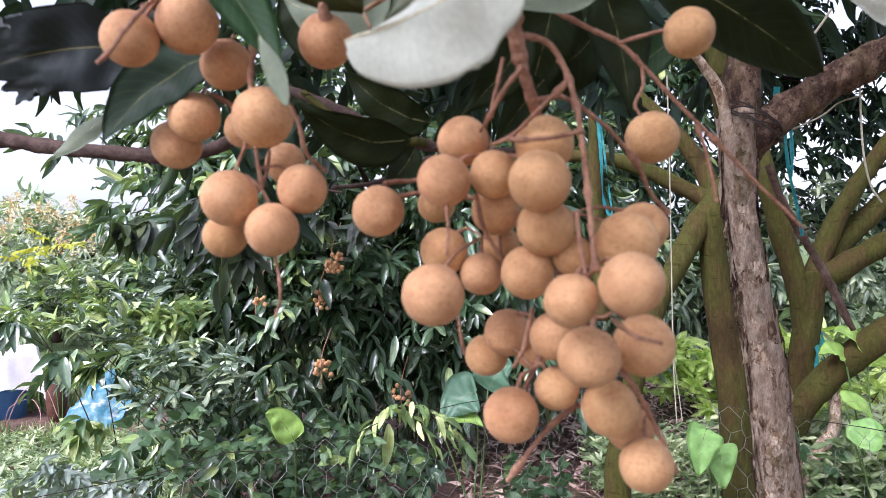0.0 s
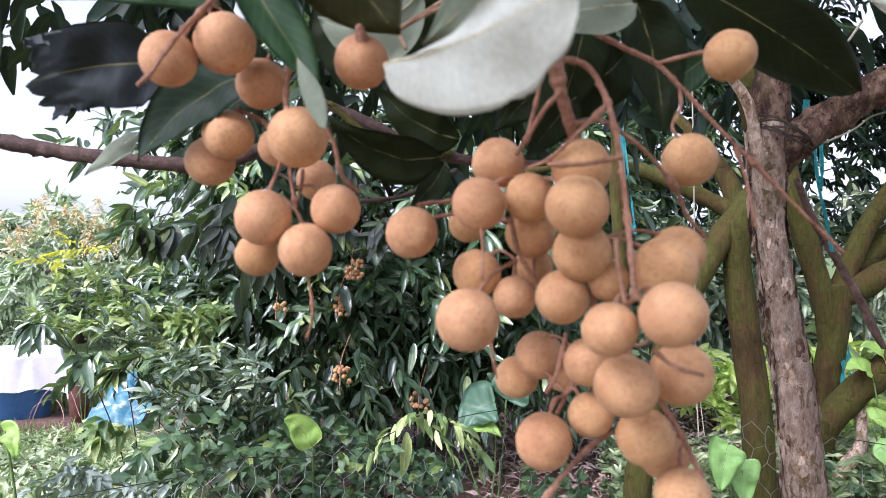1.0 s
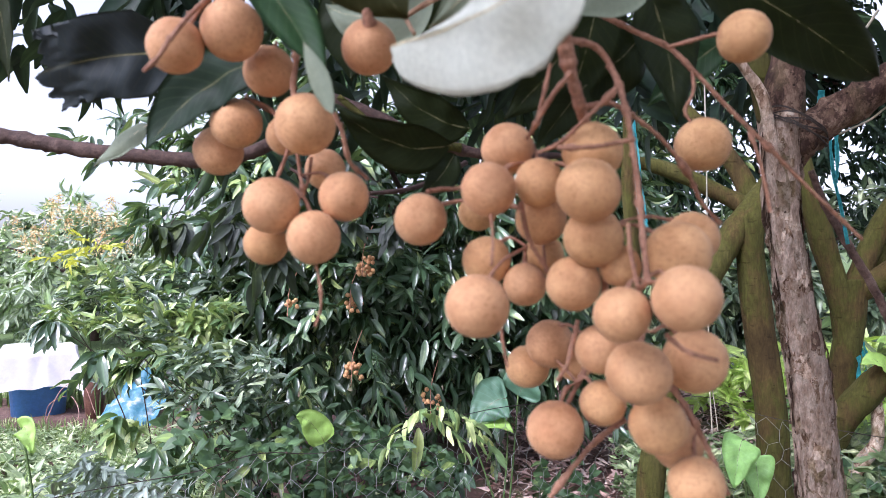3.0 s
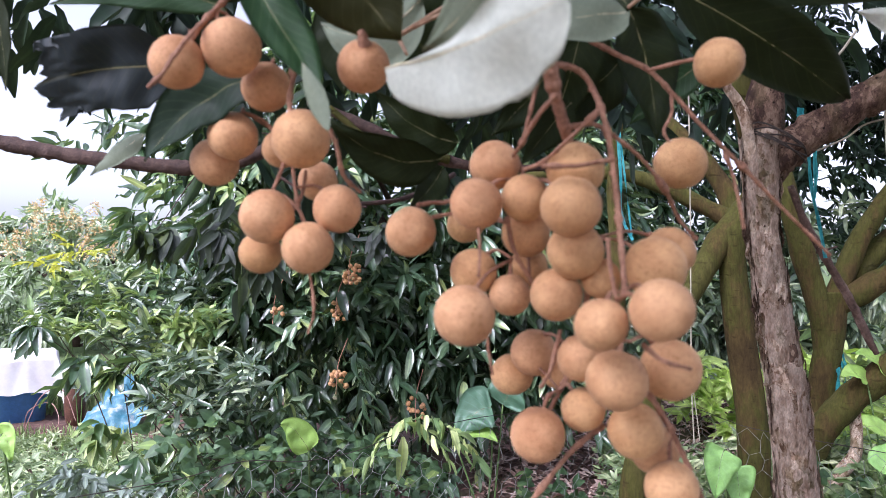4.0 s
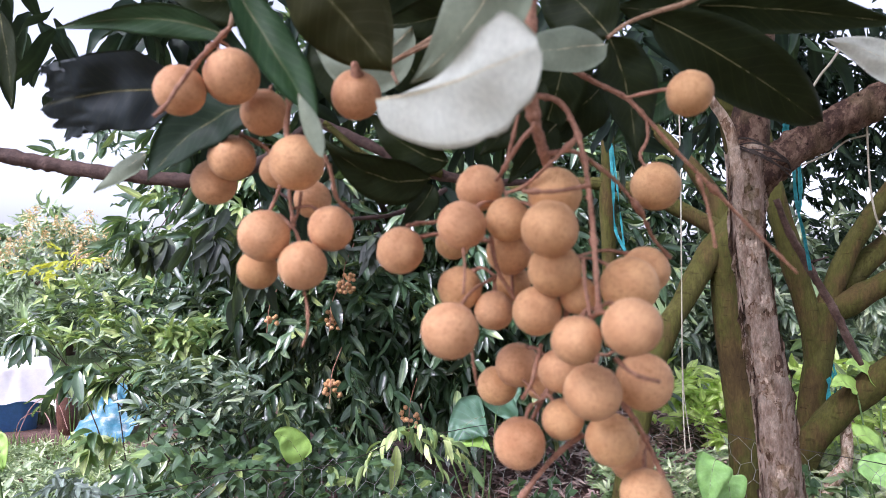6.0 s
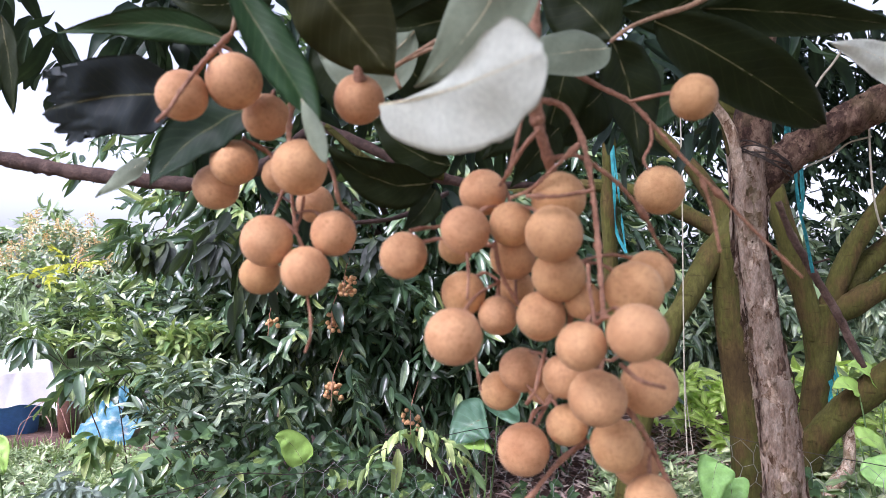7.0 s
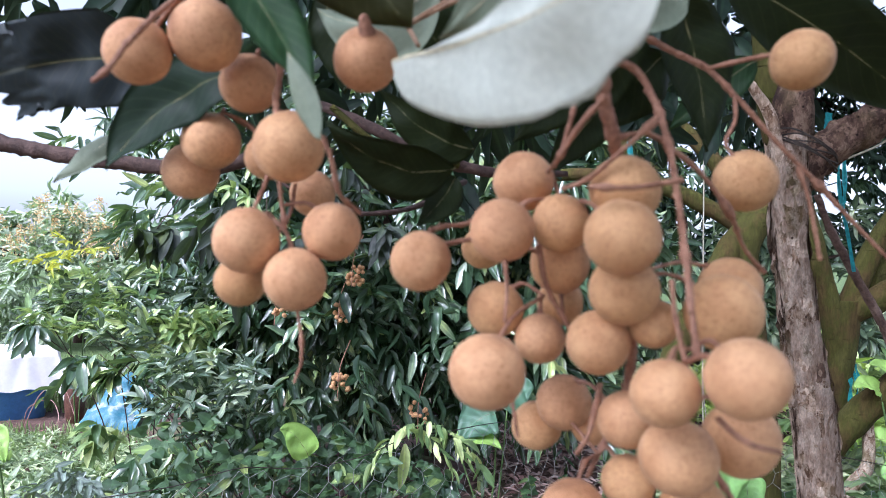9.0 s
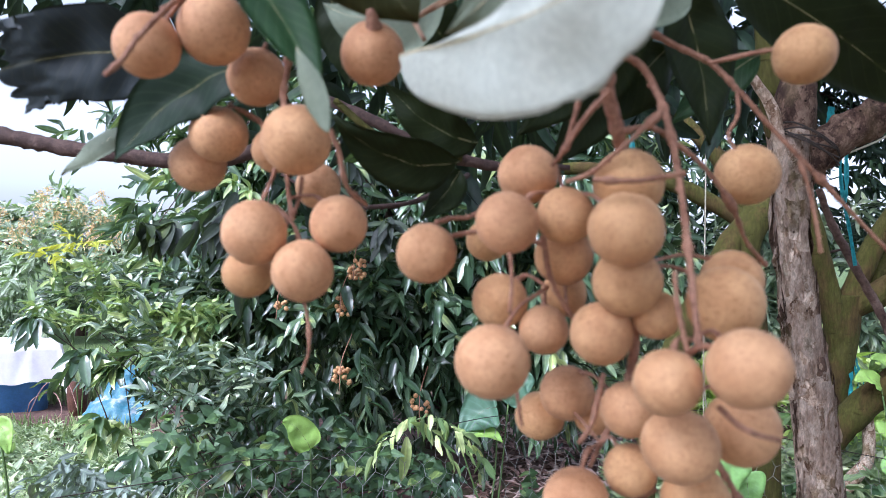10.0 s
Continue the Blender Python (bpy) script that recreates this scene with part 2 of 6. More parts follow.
def flaky_bark(name, tones, lichen=0.0):
    """Bark that peels in plates: every plate has its own tone and height, with ragged dark rims, small borer holes and olive lichen."""
    m, n, l, p = material(name)
    co = n.new("ShaderNodeTexCoord").outputs["Object"]
    wob = noise_node(n, l, 30.0, 5, 0.7)
    scl = n.new("ShaderNodeVectorMath")
    scl.operation = "SCALE"
    scl.inputs["Scale"].default_value = 0.055
    l.new(wob.outputs["Color"], scl.inputs[0])
    warp = n.new("ShaderNodeVectorMath")
    l.new(co, warp.inputs[0])
    l.new(scl.outputs[0], warp.inputs[1])
    mp = n.new("ShaderNodeMapping")
    mp.inputs["Scale"].default_value = (1, 1, 0.34)
    l.new(warp.outputs[0], mp.inputs["Vector"])
    cells, rims = n.new("ShaderNodeTexVoronoi"), n.new("ShaderNodeTexVoronoi")
    rims.feature = "DISTANCE_TO_EDGE"
    for v in (cells, rims):
        v.inputs["Scale"].default_value = 120.0
        l.new(mp.outputs[0], v.inputs["Vector"])
    one = n.new("ShaderNodeSeparateColor")
    l.new(cells.outputs["Color"], one.inputs[0])
    plates = noise_node(n, l, 48.0, 8, 0.78, stretch=(1, 1, 0.42))
    fine = noise_node(n, l, 260.0, 5, 0.75, stretch=(1, 1, 0.45))
    both = n.new("ShaderNodeMix")
    both.inputs[0].default_value = 0.22
    l.new(plates.outputs[0], both.inputs[2])
    l.new(one.outputs[0], both.inputs[3])
    tone = ramp(n, tones)
    l.new(both.outputs[0], tone.inputs[0])
    rim = ramp(n, [(0.0, (0.34, 0.25, 0.20)), (0.05, (1, 1, 1))])
    l.new(rims.outputs["Distance"], rim.inputs[0])
    pits = n.new("ShaderNodeTexVoronoi")
    pits.inputs["Scale"].default_value = 48.0
    l.new(co, pits.inputs["Vector"])
    pit = ramp(n, [(0.06, (0.10, 0.06, 0.05)), (0.11, (1, 1, 1))])
    l.new(pits.outputs["Distance"], pit.inputs[0])
    grain = ramp(n, [(0.32, (0.58, 0.55, 0.52)), (0.66, (1.2, 1.2, 1.2))])
    l.new(fine.outputs[0], grain.inputs[0])
    c = mix(n, l, tone.outputs[0], grain.outputs[0], 1.0, "MULTIPLY")
    where = ramp(n, [(0.50, (0, 0, 0)), (0.62, (1, 1, 1))])
    patch = noise_node(n, l, 17.0, 4, 0.65, stretch=(1, 1, 0.6))
    l.new(patch.outputs[0], where.inputs[0])
    amount = n.new("ShaderNodeMath")
    amount.operation = "MULTIPLY"
    amount.inputs[1].default_value = lichen
    l.new(where.outputs[0], amount.inputs[0])
    c = mix(n, l, c, (0.17, 0.130, 0.060), amount.outputs[0])
    c = mix(n, l, c, rim.outputs[0], 0.30, "MULTIPLY")
    c = mix(n, l, c, pit.outputs[0], 0.9, "MULTIPLY")
    l.new(c, p.inputs["Base Color"])
    p.inputs["Roughness"].default_value = 0.9
    p.inputs["Specular IOR Level"].default_value = 0.25
    total = None
    for out, weight in ((one.outputs[0], 0.8), (plates.outputs[0], 0.8), (fine.outputs[0], 0.6), (pit.outputs[0], 0.5), (rim.outputs[0], 0.5)):
        k = n.new("ShaderNodeMath")
        k.operation = "MULTIPLY_ADD"
        l.new(out, k.inputs[0])
        k.inputs[1].default_value = weight
        if total is not None:
            l.new(total, k.inputs[2])
        else:
            k.inputs[2].default_value = 0.0
        total = k.outputs[0]
    bump(n, l, p, total, 0.9, 0.005)
    return m


def mossy_bark():
    """Smooth olive-brown bark: moss in broad patches, fine vertical grain, shallow cracks running round the limb."""
    m, n, l, p = material("mossy_bark")
    broad = noise_node(n, l, 7.0, 5, 0.65, stretch=(1, 1, 0.5))
    grain = noise_node(n, l, 90.0, 5, 0.7, stretch=(1, 1, 0.25))
    round_ = noise_node(n, l, 24.0, 4, 0.6, stretch=(0.5, 0.5, 2.6))
    tone = ramp(n, [(0.32, (0.048, 0.032, 0.013)), (0.42, (0.074, 0.052, 0.019)), (0.52, (0.058, 0.058, 0.013)), (0.68, (0.082, 0.074, 0.024))])
    l.new(broad.outputs[0], tone.inputs[0])
    shade = ramp(n, [(0.3, (0.6, 0.58, 0.55)), (0.7, (1.3, 1.28, 1.2))])
    l.new(grain.outputs[0], shade.inputs[0])
    crack = ramp(n, [(0.33, (0.50, 0.46, 0.42)), (0.38, (1, 1, 1))])
    l.new(round_.outputs[0], crack.inputs[0])
    c = mix(n, l, tone.outputs[0], shade.outputs[0], 1.0, "MULTIPLY")
    c = mix(n, l, c, crack.outputs[0], 0.6, "MULTIPLY")
    l.new(c, p.inputs["Base Color"])
    p.inputs["Roughness"].default_value = 0.95
    p.inputs["Specular IOR Level"].default_value = 0.2
    k = n.new("ShaderNodeMath")
    l.new(grain.outputs[0], k.inputs[0])
    l.new(crack.outputs[0], k.inputs[1])
    bump(n, l, p, k.outputs[0], 0.7, 0.008)
    return m


FRUIT = fruit_material()
STEM = rough_surface("red_brown_stem", [(0.3, (0.23, 0.105, 0.062)), (0.7, (0.47, 0.255, 0.165))], 90, 0.7, relief=0.5, depth=0.0006)
TWIG = rough_surface("pale_twig", [(0.3, (0.28, 0.16, 0.09)), (0.7, (0.46, 0.31, 0.20))], 90, 0.75, relief=0.5, depth=0.0006)
LEAF_TOP = leaf_material("leaf_top", (0.016, 0.024, 0.009), (0.10, 0.11, 0.03), 0.52, 0.06, vein_mix=0.26, specular=0.12)
# copy of the dark leaf top with bluish backlit glare in its colour
LEAF_TOP_VEILED = leaf_material("leaf_top_veiled", (0.020, 0.028, 0.034), (0.12, 0.12, 0.06), 0.5, 0.08, vein_mix=0.3, specular=0.22)
LEAF_GREEN = leaf_material("leaf_top_fresh", (0.022, 0.058, 0.022), (0.17, 0.24, 0.10), 0.5, 0.15, specular=0.22)
LEAF_DEEP = leaf_material("leaf_top_deep", (0.014, 0.030, 0.017), (0.10, 0.14, 0.06), 0.5, 0.06, vein_mix=0.4, specular=0.14)
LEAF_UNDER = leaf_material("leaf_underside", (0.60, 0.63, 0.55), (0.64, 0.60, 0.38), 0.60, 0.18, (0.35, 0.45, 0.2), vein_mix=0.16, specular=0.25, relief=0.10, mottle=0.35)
# darker copy of the pale underside: shade put into the leaf colour
LEAF_UNDER_SHADED = leaf_material("leaf_underside_shaded", (0.23, 0.27, 0.195), (0.42, 0.41, 0.27), 0.60, 0.18, (0.3, 0.4, 0.2), vein_mix=0.2, specular=0.25, relief=0.12, mottle=0.4)
# darkest underside copy: its low colour stands in for missing shade
LEAF_UNDER_DEEP_SHADE = leaf_material("leaf_underside_deep_shade", (0.034, 0.036, 0.011), (0.14, 0.14, 0.05), 0.60, 0.16, (0.30, 0.36, 0.05), specular=0.2)
RIB = rough_surface("leaf_rib", [(0.3, (0.15, 0.15, 0.055)), (0.7, (0.25, 0.235, 0.10))], 60, 0.6)
RIB_PALE = rough_surface("leaf_rib_pale", [(0.3, (0.56, 0.50, 0.30)), (0.7, (0.66, 0.62, 0.42))], 60, 0.6)
BARK_PEEL = flaky_bark("peeling_bark", [(0.34, (0.15, 0.082, 0.048)), (0.41, (0.34, 0.225, 0.150)), (0.49, (0.54, 0.405, 0.300)), (0.60, (0.74, 0.61, 0.49))], 0.75)
# brown flakes and knot; on the upper limbs its darkness paints canopy shade
BARK_BROWN_SHADED = flaky_bark("brown_bark_shaded", [(0.36, (0.045, 0.024, 0.018)), (0.46, (0.10, 0.058, 0.040)), (0.55, (0.18, 0.115, 0.08)), (0.66, (0.26, 0.18, 0.13))], 0.3)
BARK_BROWN = rough_surface("smooth_brown_bark", [(0.34, (0.058, 0.034, 0.026)), (0.52, (0.13, 0.082, 0.064)), (0.70, (0.23, 0.16, 0.13))], 34, 0.85, 5, 0.6, 0.004)
BARK_FLAKE = rough_surface("bark_flake", [(0.34, (0.34, 0.225, 0.155)), (0.5, (0.56, 0.43, 0.335)), (0.66, (0.72, 0.60, 0.49))], 75, 0.9, 5, 0.6, 0.004, (1, 1, 0.4))
BARK_MOSS = mossy_bark()
BARK_DARK = rough_surface("brown_bark", [(0.3, (0.042, 0.025, 0.021)), (0.7, (0.098, 0.061, 0.050))], 22, 0.85, 6, 0.6, 0.004)
CROWN_DARK = foliage_material("longan_foliage", [(0.0, (0.020, 0.042, 0.024)), (0.45, (0.048, 0.092, 0.052)), (0.78, (0.11, 0.175, 0.105)), (0.9, (0.24, 0.32, 0.20)), (1.0, (0.42, 0.50, 0.20))], 0.24, 0.16, specular=1.0, clump=0.4)
CROWN_MID = foliage_material("mid_foliage", [(0.0, (0.028, 0.050, 0.034)), (0.35, (0.075, 0.115, 0.082)), (0.62, (0.165, 0.22, 0.165)), (0.8, (0.33, 0.40, 0.30)), (1.0, (0.50, 0.57, 0.38))], 0.27, 0.15, specular=0.9, clump=0.3)
CROWN_PURPLE = foliage_material("old_foliage", [(0.0, (0.020, 0.024, 0.024)), (0.5, (0.036, 0.044, 0.040)), (0.8, (0.055, 0.075, 0.045)), (1.0, (0.11, 0.14, 0.05))], 0.5, 0.12, specular=0.2)
# backlit shade of overhead leaves is put into this near-black colour
CROWN_SHADE = foliage_material("shaded_canopy_foliage", [(0.0, (0.014, 0.026, 0.020)), (0.6, (0.022, 0.042, 0.028)), (1.0, (0.045, 0.080, 0.035))], rough=0.5, through=0.08, glow=(0.08, 0.13, 0.05), specular=0.18)
CROWN_LIGHT = foliage_material("light_foliage", [(0.0, (0.06, 0.12, 0.05)), (0.35, (0.17, 0.26, 0.11)), (0.7, (0.38, 0.47, 0.19)), (1.0, (0.64, 0.70, 0.34))], 0.42, 0.30, (0.32, 0.44, 0.10), 0.5, clump=0.3)
CROWN_BACK = foliage_material("back_foliage", [(0.0, (0.042, 0.070, 0.046)), (0.5, (0.13, 0.185, 0.12)), (0.8, (0.32, 0.38, 0.26)), (1.0, (0.60, 0.66, 0.45))], 0.30, 0.18, specular=0.8)
# lime leaves with the sunlight they lack brightened into their colour
CROWN_SUNLIT = foliage_material("sunlit_foliage", [(0.0, (0.34, 0.48, 0.12)), (0.5, (0.54, 0.68, 0.22)), (1.0, (0.74, 0.82, 0.40))], 0.5, 0.35, (0.5, 0.7, 0.1))
CROWN_LIME = foliage_material("lime_foliage", [(0.0, (0.42, 0.48, 0.06)), (1.0, (0.62, 0.62, 0.12))], 0.45, 0.4, (0.7, 0.7, 0.08))
# distance haze is mixed into these pale leaf tones
CROWN_FAR_HAZED = foliage_material("far_foliage_hazed", [(0.0, (0.26, 0.32, 0.24)), (0.5, (0.43, 0.50, 0.38)), (1.0, (0.66, 0.70, 0.56))], 0.5, 0.3, clump=0.35, spread=2.0)
VINE = foliage_material("vine_foliage", [(0.0, (0.018, 0.042, 0.022)), (0.5, (0.040, 0.080, 0.038)), (0.85, (0.080, 0.145, 0.066)), (1.0, (0.22, 0.30, 0.10))], 0.5, specular=0.35)
WEEDS = foliage_material("weed_foliage", [(0.0, (0.05, 0.09, 0.04)), (0.35, (0.18, 0.25, 0.13)), (0.75, (0.42, 0.48, 0.29)), (1.0, (0.72, 0.76, 0.50))], 0.5, 0.3, (0.3, 0.45, 0.1))
SILVER = foliage_material("silvery_foliage", [(0.0, (0.07, 0.10, 0.085)), (1.0, (0.20, 0.25, 0.22))], 0.5, 0.15)
GRASS = foliage_material("grass_blades", [(0.0, (0.11, 0.17, 0.06)), (0.6, (0.24, 0.32, 0.12)), (1.0, (0.42, 0.44, 0.24))], 0.6)
LITTER = foliage_material("dead_leaves", [(0.0, (0.15, 0.080, 0.072)), (0.4, (0.37, 0.235, 0.215)), (1.0, (0.72, 0.56, 0.53))], 0.85, 0.05, (0.2, 0.1, 0.05), 0.2, clump=0.2)
BLOSSOM = foliage_material("blossom", [(0.0, (0.62, 0.42, 0.22)), (1.0, (0.80, 0.66, 0.42))], 0.7, 0.2, (0.5, 0.3, 0.1))
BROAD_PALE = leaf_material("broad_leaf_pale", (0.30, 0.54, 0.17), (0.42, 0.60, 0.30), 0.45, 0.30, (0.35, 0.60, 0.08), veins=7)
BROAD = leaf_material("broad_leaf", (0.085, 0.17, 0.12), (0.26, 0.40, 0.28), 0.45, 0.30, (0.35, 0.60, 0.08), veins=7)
# lit copy of the broad leaf: sunlight put into a brighter green
BROAD_LIT = leaf_material("broad_leaf_sunlit", (0.38, 0.58, 0.15), (0.46, 0.64, 0.26), 0.45, 0.40, (0.42, 0.62, 0.13), veins=7, vein_mix=0.35)
STALK = rough_surface("green_stalk", [(0.3, (0.07, 0.13, 0.04)), (0.7, (0.14, 0.22, 0.07))], 30, 0.6)
WIRE = rough_surface("fence_wire", [(0.3, (0.18, 0.18, 0.16)), (0.7, (0.40, 0.40, 0.37))], 40, 0.5)
DARK_WIRE = rough_surface("dark_wire", [(0.3, (0.02, 0.015, 0.012)), (0.7, (0.06, 0.045, 0.035))], 60, 0.6)
TEAL = rough_surface("teal_ribbon", [(0.3, (0.02, 0.28, 0.30)), (0.7, (0.08, 0.48, 0.50))], 40, 0.5)
STRING = rough_surface("pale_string", [(0.3, (0.42, 0.38, 0.28)), (0.7, (0.62, 0.58, 0.46))], 120, 0.8)
BLUE = rough_surface("blue_plastic", [(0.3, (0.09, 0.27, 0.70)), (0.7, (0.13, 0.34, 0.78))], 6, 0.4, vary=0.4)
SHEET = rough_surface("white_sheet", [(0.3, (0.66, 0.62, 0.65)), (0.7, (0.76, 0.75, 0.76))], 5, 0.6, relief=0.2, vary=0.15)
CYAN = rough_surface("cyan_sheet", [(0.42, (0.035, 0.14, 0.20)), (0.54, (0.09, 0.21, 0.27)), (0.62, (0.34, 0.37, 0.39))], 7, 0.5, vary=0.4)
CLAY = rough_surface("brown_clay", [(0.3, (0.07, 0.03, 0.022)), (0.7, (0.14, 0.065, 0.045))], 12, 0.5)
HOSE = rough_surface("pink_hose", [(0.3, (0.34, 0.18, 0.15)), (0.7, (0.46, 0.27, 0.23))], 12, 0.5)


def ground_material():
    m, n, l, p = material("orchard_ground")
    a = noise_node(n, l, 0.8, 5, 0.6)
    b = noise_node(n, l, 22.0, 5, 0.75)
    c = noise_node(n, l, 120.0, 4, 0.7)
    soil = ramp(n, [(0.3, (0.060, 0.032, 0.026)), (0.55, (0.13, 0.070, 0.055)), (0.75, (0.24, 0.15, 0.12))])
    l.new(b.outputs[0], soil.inputs[0])
    weed = ramp(n, [(0.35, (0.05, 0.085, 0.025)), (0.65, (0.12, 0.18, 0.05))])
    l.new(c.outputs[0], weed.inputs[0])
    where = ramp(n, [(0.50, (0, 0, 0)), (0.60, (1, 1, 1))])
    l.new(a.outputs[0], where.inputs[0])
    sep = n.new("ShaderNodeSeparateXYZ")
    l.new(n.new("ShaderNodeTexCoord").outputs["Object"], sep.inputs[0])
    meadow = n.new("ShaderNodeMapRange")
    meadow.inputs["From Min"].default_value, meadow.inputs["From Max"].default_value = 6.0, 6.8
    l.new(sep.outputs[1], meadow.inputs[0])
    green = n.new("ShaderNodeMath")
    green.operation = "MAXIMUM"
    l.new(where.outputs[0], green.inputs[0])
    l.new(meadow.outputs[0], green.inputs[1])
    l.new(mix(n, l, soil.outputs[0], weed.outputs[0], green.outputs[0]), p.inputs["Base Color"])
    p.inputs["Roughness"].default_value = 0.95
    bump(n, l, p, b.outputs[0], 0.6, 0.03)
    return m


GROUND = ground_material()


# ---------------------------------------------------------------- leaves
def blade(name, base, mid, tip, width, face, mats, parent, label="", fold=0.25, twist=0.0, wave=0.05, shape=(0.75, 1.0), ragged=0.0, rib=None, seed=1, curl=0.0, rows=20, half=4, reach=(1.0, 1.0), turn_from=0.35, lop=False, torn=0.0):
    """One large leaf with thickness: an upper and a lower sheet and a raised midrib. face: the way its upper side looks.
    twist: degrees it turns from base to tip. shape: where it is widest, and how full it is. reach: share of the width on either side."""
    base, mid, tip = Vector(base), Vector(mid), Vector(tip)
    ctrl = 2 * mid - 0.5 * (base + tip)
    bm = bmesh.new()
    uv = bm.loops.layers.uv.new("leaf")
    rows_v, data = [], {}
    spine = []
    for k in range(rows + 1):
        s = k / rows
        c = base * (1 - s) ** 2 + ctrl * 2 * s * (1 - s) + tip * s * s
        t = ((ctrl - base) * (1 - s) + (tip - ctrl) * s).normalized()
        nn = Vector(face)
        nn = (nn - t * nn.dot(t)).normalized()
        nn = Matrix.Rotation(radians(twist) * max(0.0, s - turn_from) / (1 - turn_from), 3, t) @ nn
        b = t.cross(nn)
        w = width * 0.5 * max(0.02, math.sin(math.pi * min(1.0, s) ** shape[0])) ** shape[1]
        if torn:
            w = width * 0.5 * min(1.0, 0.12 + (s / 0.30) ** 0.7)
        spine.append((c + nn * wave * width * noise.noise(Vector((s * 5, 3.0, seed * 3.1))) * 2, nn))
        pair = []
        for off in (0.0, -0.00035 - 0.002 * width):
            row = []
            for j in range(-half, half + 1):
                u = j / half
                rag = 1.0
                if ragged and abs(j) == half:
                    rag = 1 - ragged * max(0.0, min(1.0, (s - 0.45) * 3)) * max(0.0, 0.25 + noise.noise(Vector((s * 9, u * 3, seed * 7.3))) + 0.45 * noise.noise(Vector((s * 26, u * 3, seed * 2.3))))
                rip = wave * width * noise.noise(Vector((s * 5, u * 1.2 + 3, seed * 3.1))) * 2
                rip += 0.4 * wave * width * abs(u) * math.sin(s * 17 + seed + (2 if u > 0 else 0))
                side = reach[0] if u < 0 else reach[1]
                if lop and u > 0:
                    side *= min(1.0, 0.04 + (s / 0.88) ** 2.4)
                x = u * w * side * rag
                pull = torn * width * max(0.0, (s - 0.5) / 0.5) * (0.9 * noise.noise(Vector((u * 2.1, 0.4, seed))) + 0.5 * noise.noise(Vector((u * 6.5, 2.4, seed))) - 0.35 * u)
                q = c + t * pull + b * x * math.cos(fold) + nn * (abs(x) * math.sin(fold) + rip - curl * width * u * u + off)
                v = bm.verts.new(q)
                data[v] = (s, 0.5 + 0.5 * u)
                row.append(v)
            pair.append(row)
        rows_v.append(pair)
    n = 2 * half
    for a, c in zip(rows_v, rows_v[1:]):
        for j in range(n):
            bm.faces.new((a[0][j], a[0][j + 1], c[0][j + 1], c[0][j]))
            f = bm.faces.new((a[1][j], c[1][j], c[1][j + 1], a[1][j + 1]))
            f.material_index = 1
        for j in (0, n):
            bm.faces.new((a[0][j], c[0][j], c[1][j], a[1][j]))
    for row in (rows_v[0], rows_v[-1]):
        for j in range(n):
            bm.faces.new((row[0][j], row[0][j + 1], row[1][j + 1], row[1][j]))
    for f in bm.faces:
        for lp in f.loops:
            lp[uv].uv = data[lp.vert]
    ob = part(name, bm, mats, parent, label)
    if rib:
        rb = bmesh.new()
        thick = 0.0002 + 0.009 * width
        tube(rb, [c - nn * thick * 0.4 for c, nn in spine[::2]], [thick, thick * 0.3], 6, rows)
        part("midrib", rb, rib, ob)
    return ob


def leaf_template(rows=4, slim=0.75, full=1.0, fold=0.35, bend=0.25):
    """Vertices and faces of one small leaf of length 1 along +y, width 1 along x."""
    vs, fs = [], []
    for k in range(rows + 1):
        s = k / rows
        w = 0.5 * max(0.03, math.sin(math.pi * min(0.985, max(0.015, s)) ** slim)) ** full
        for u in (-1, 0, 1):
            vs.append((u * w * math.cos(fold), s, abs(u) * w * math.sin(fold) * 0.5 - bend * s * s))
    for k in range(rows):
        a = 3 * k
        fs += [(a, a + 1, a + 4, a + 3), (a + 1, a + 2, a + 5, a + 4)]
    return np.array(vs), np.array(fs)


LANCE = leaf_template(rows=6, slim=0.80, full=0.60, fold=0.30, bend=0.22)
HEART = leaf_template(rows=5, slim=0.48, full=0.72, fold=0.16, bend=0.16)
OVAL = leaf_template(slim=0.58, full=0.66, fold=0.14, bend=0.14)


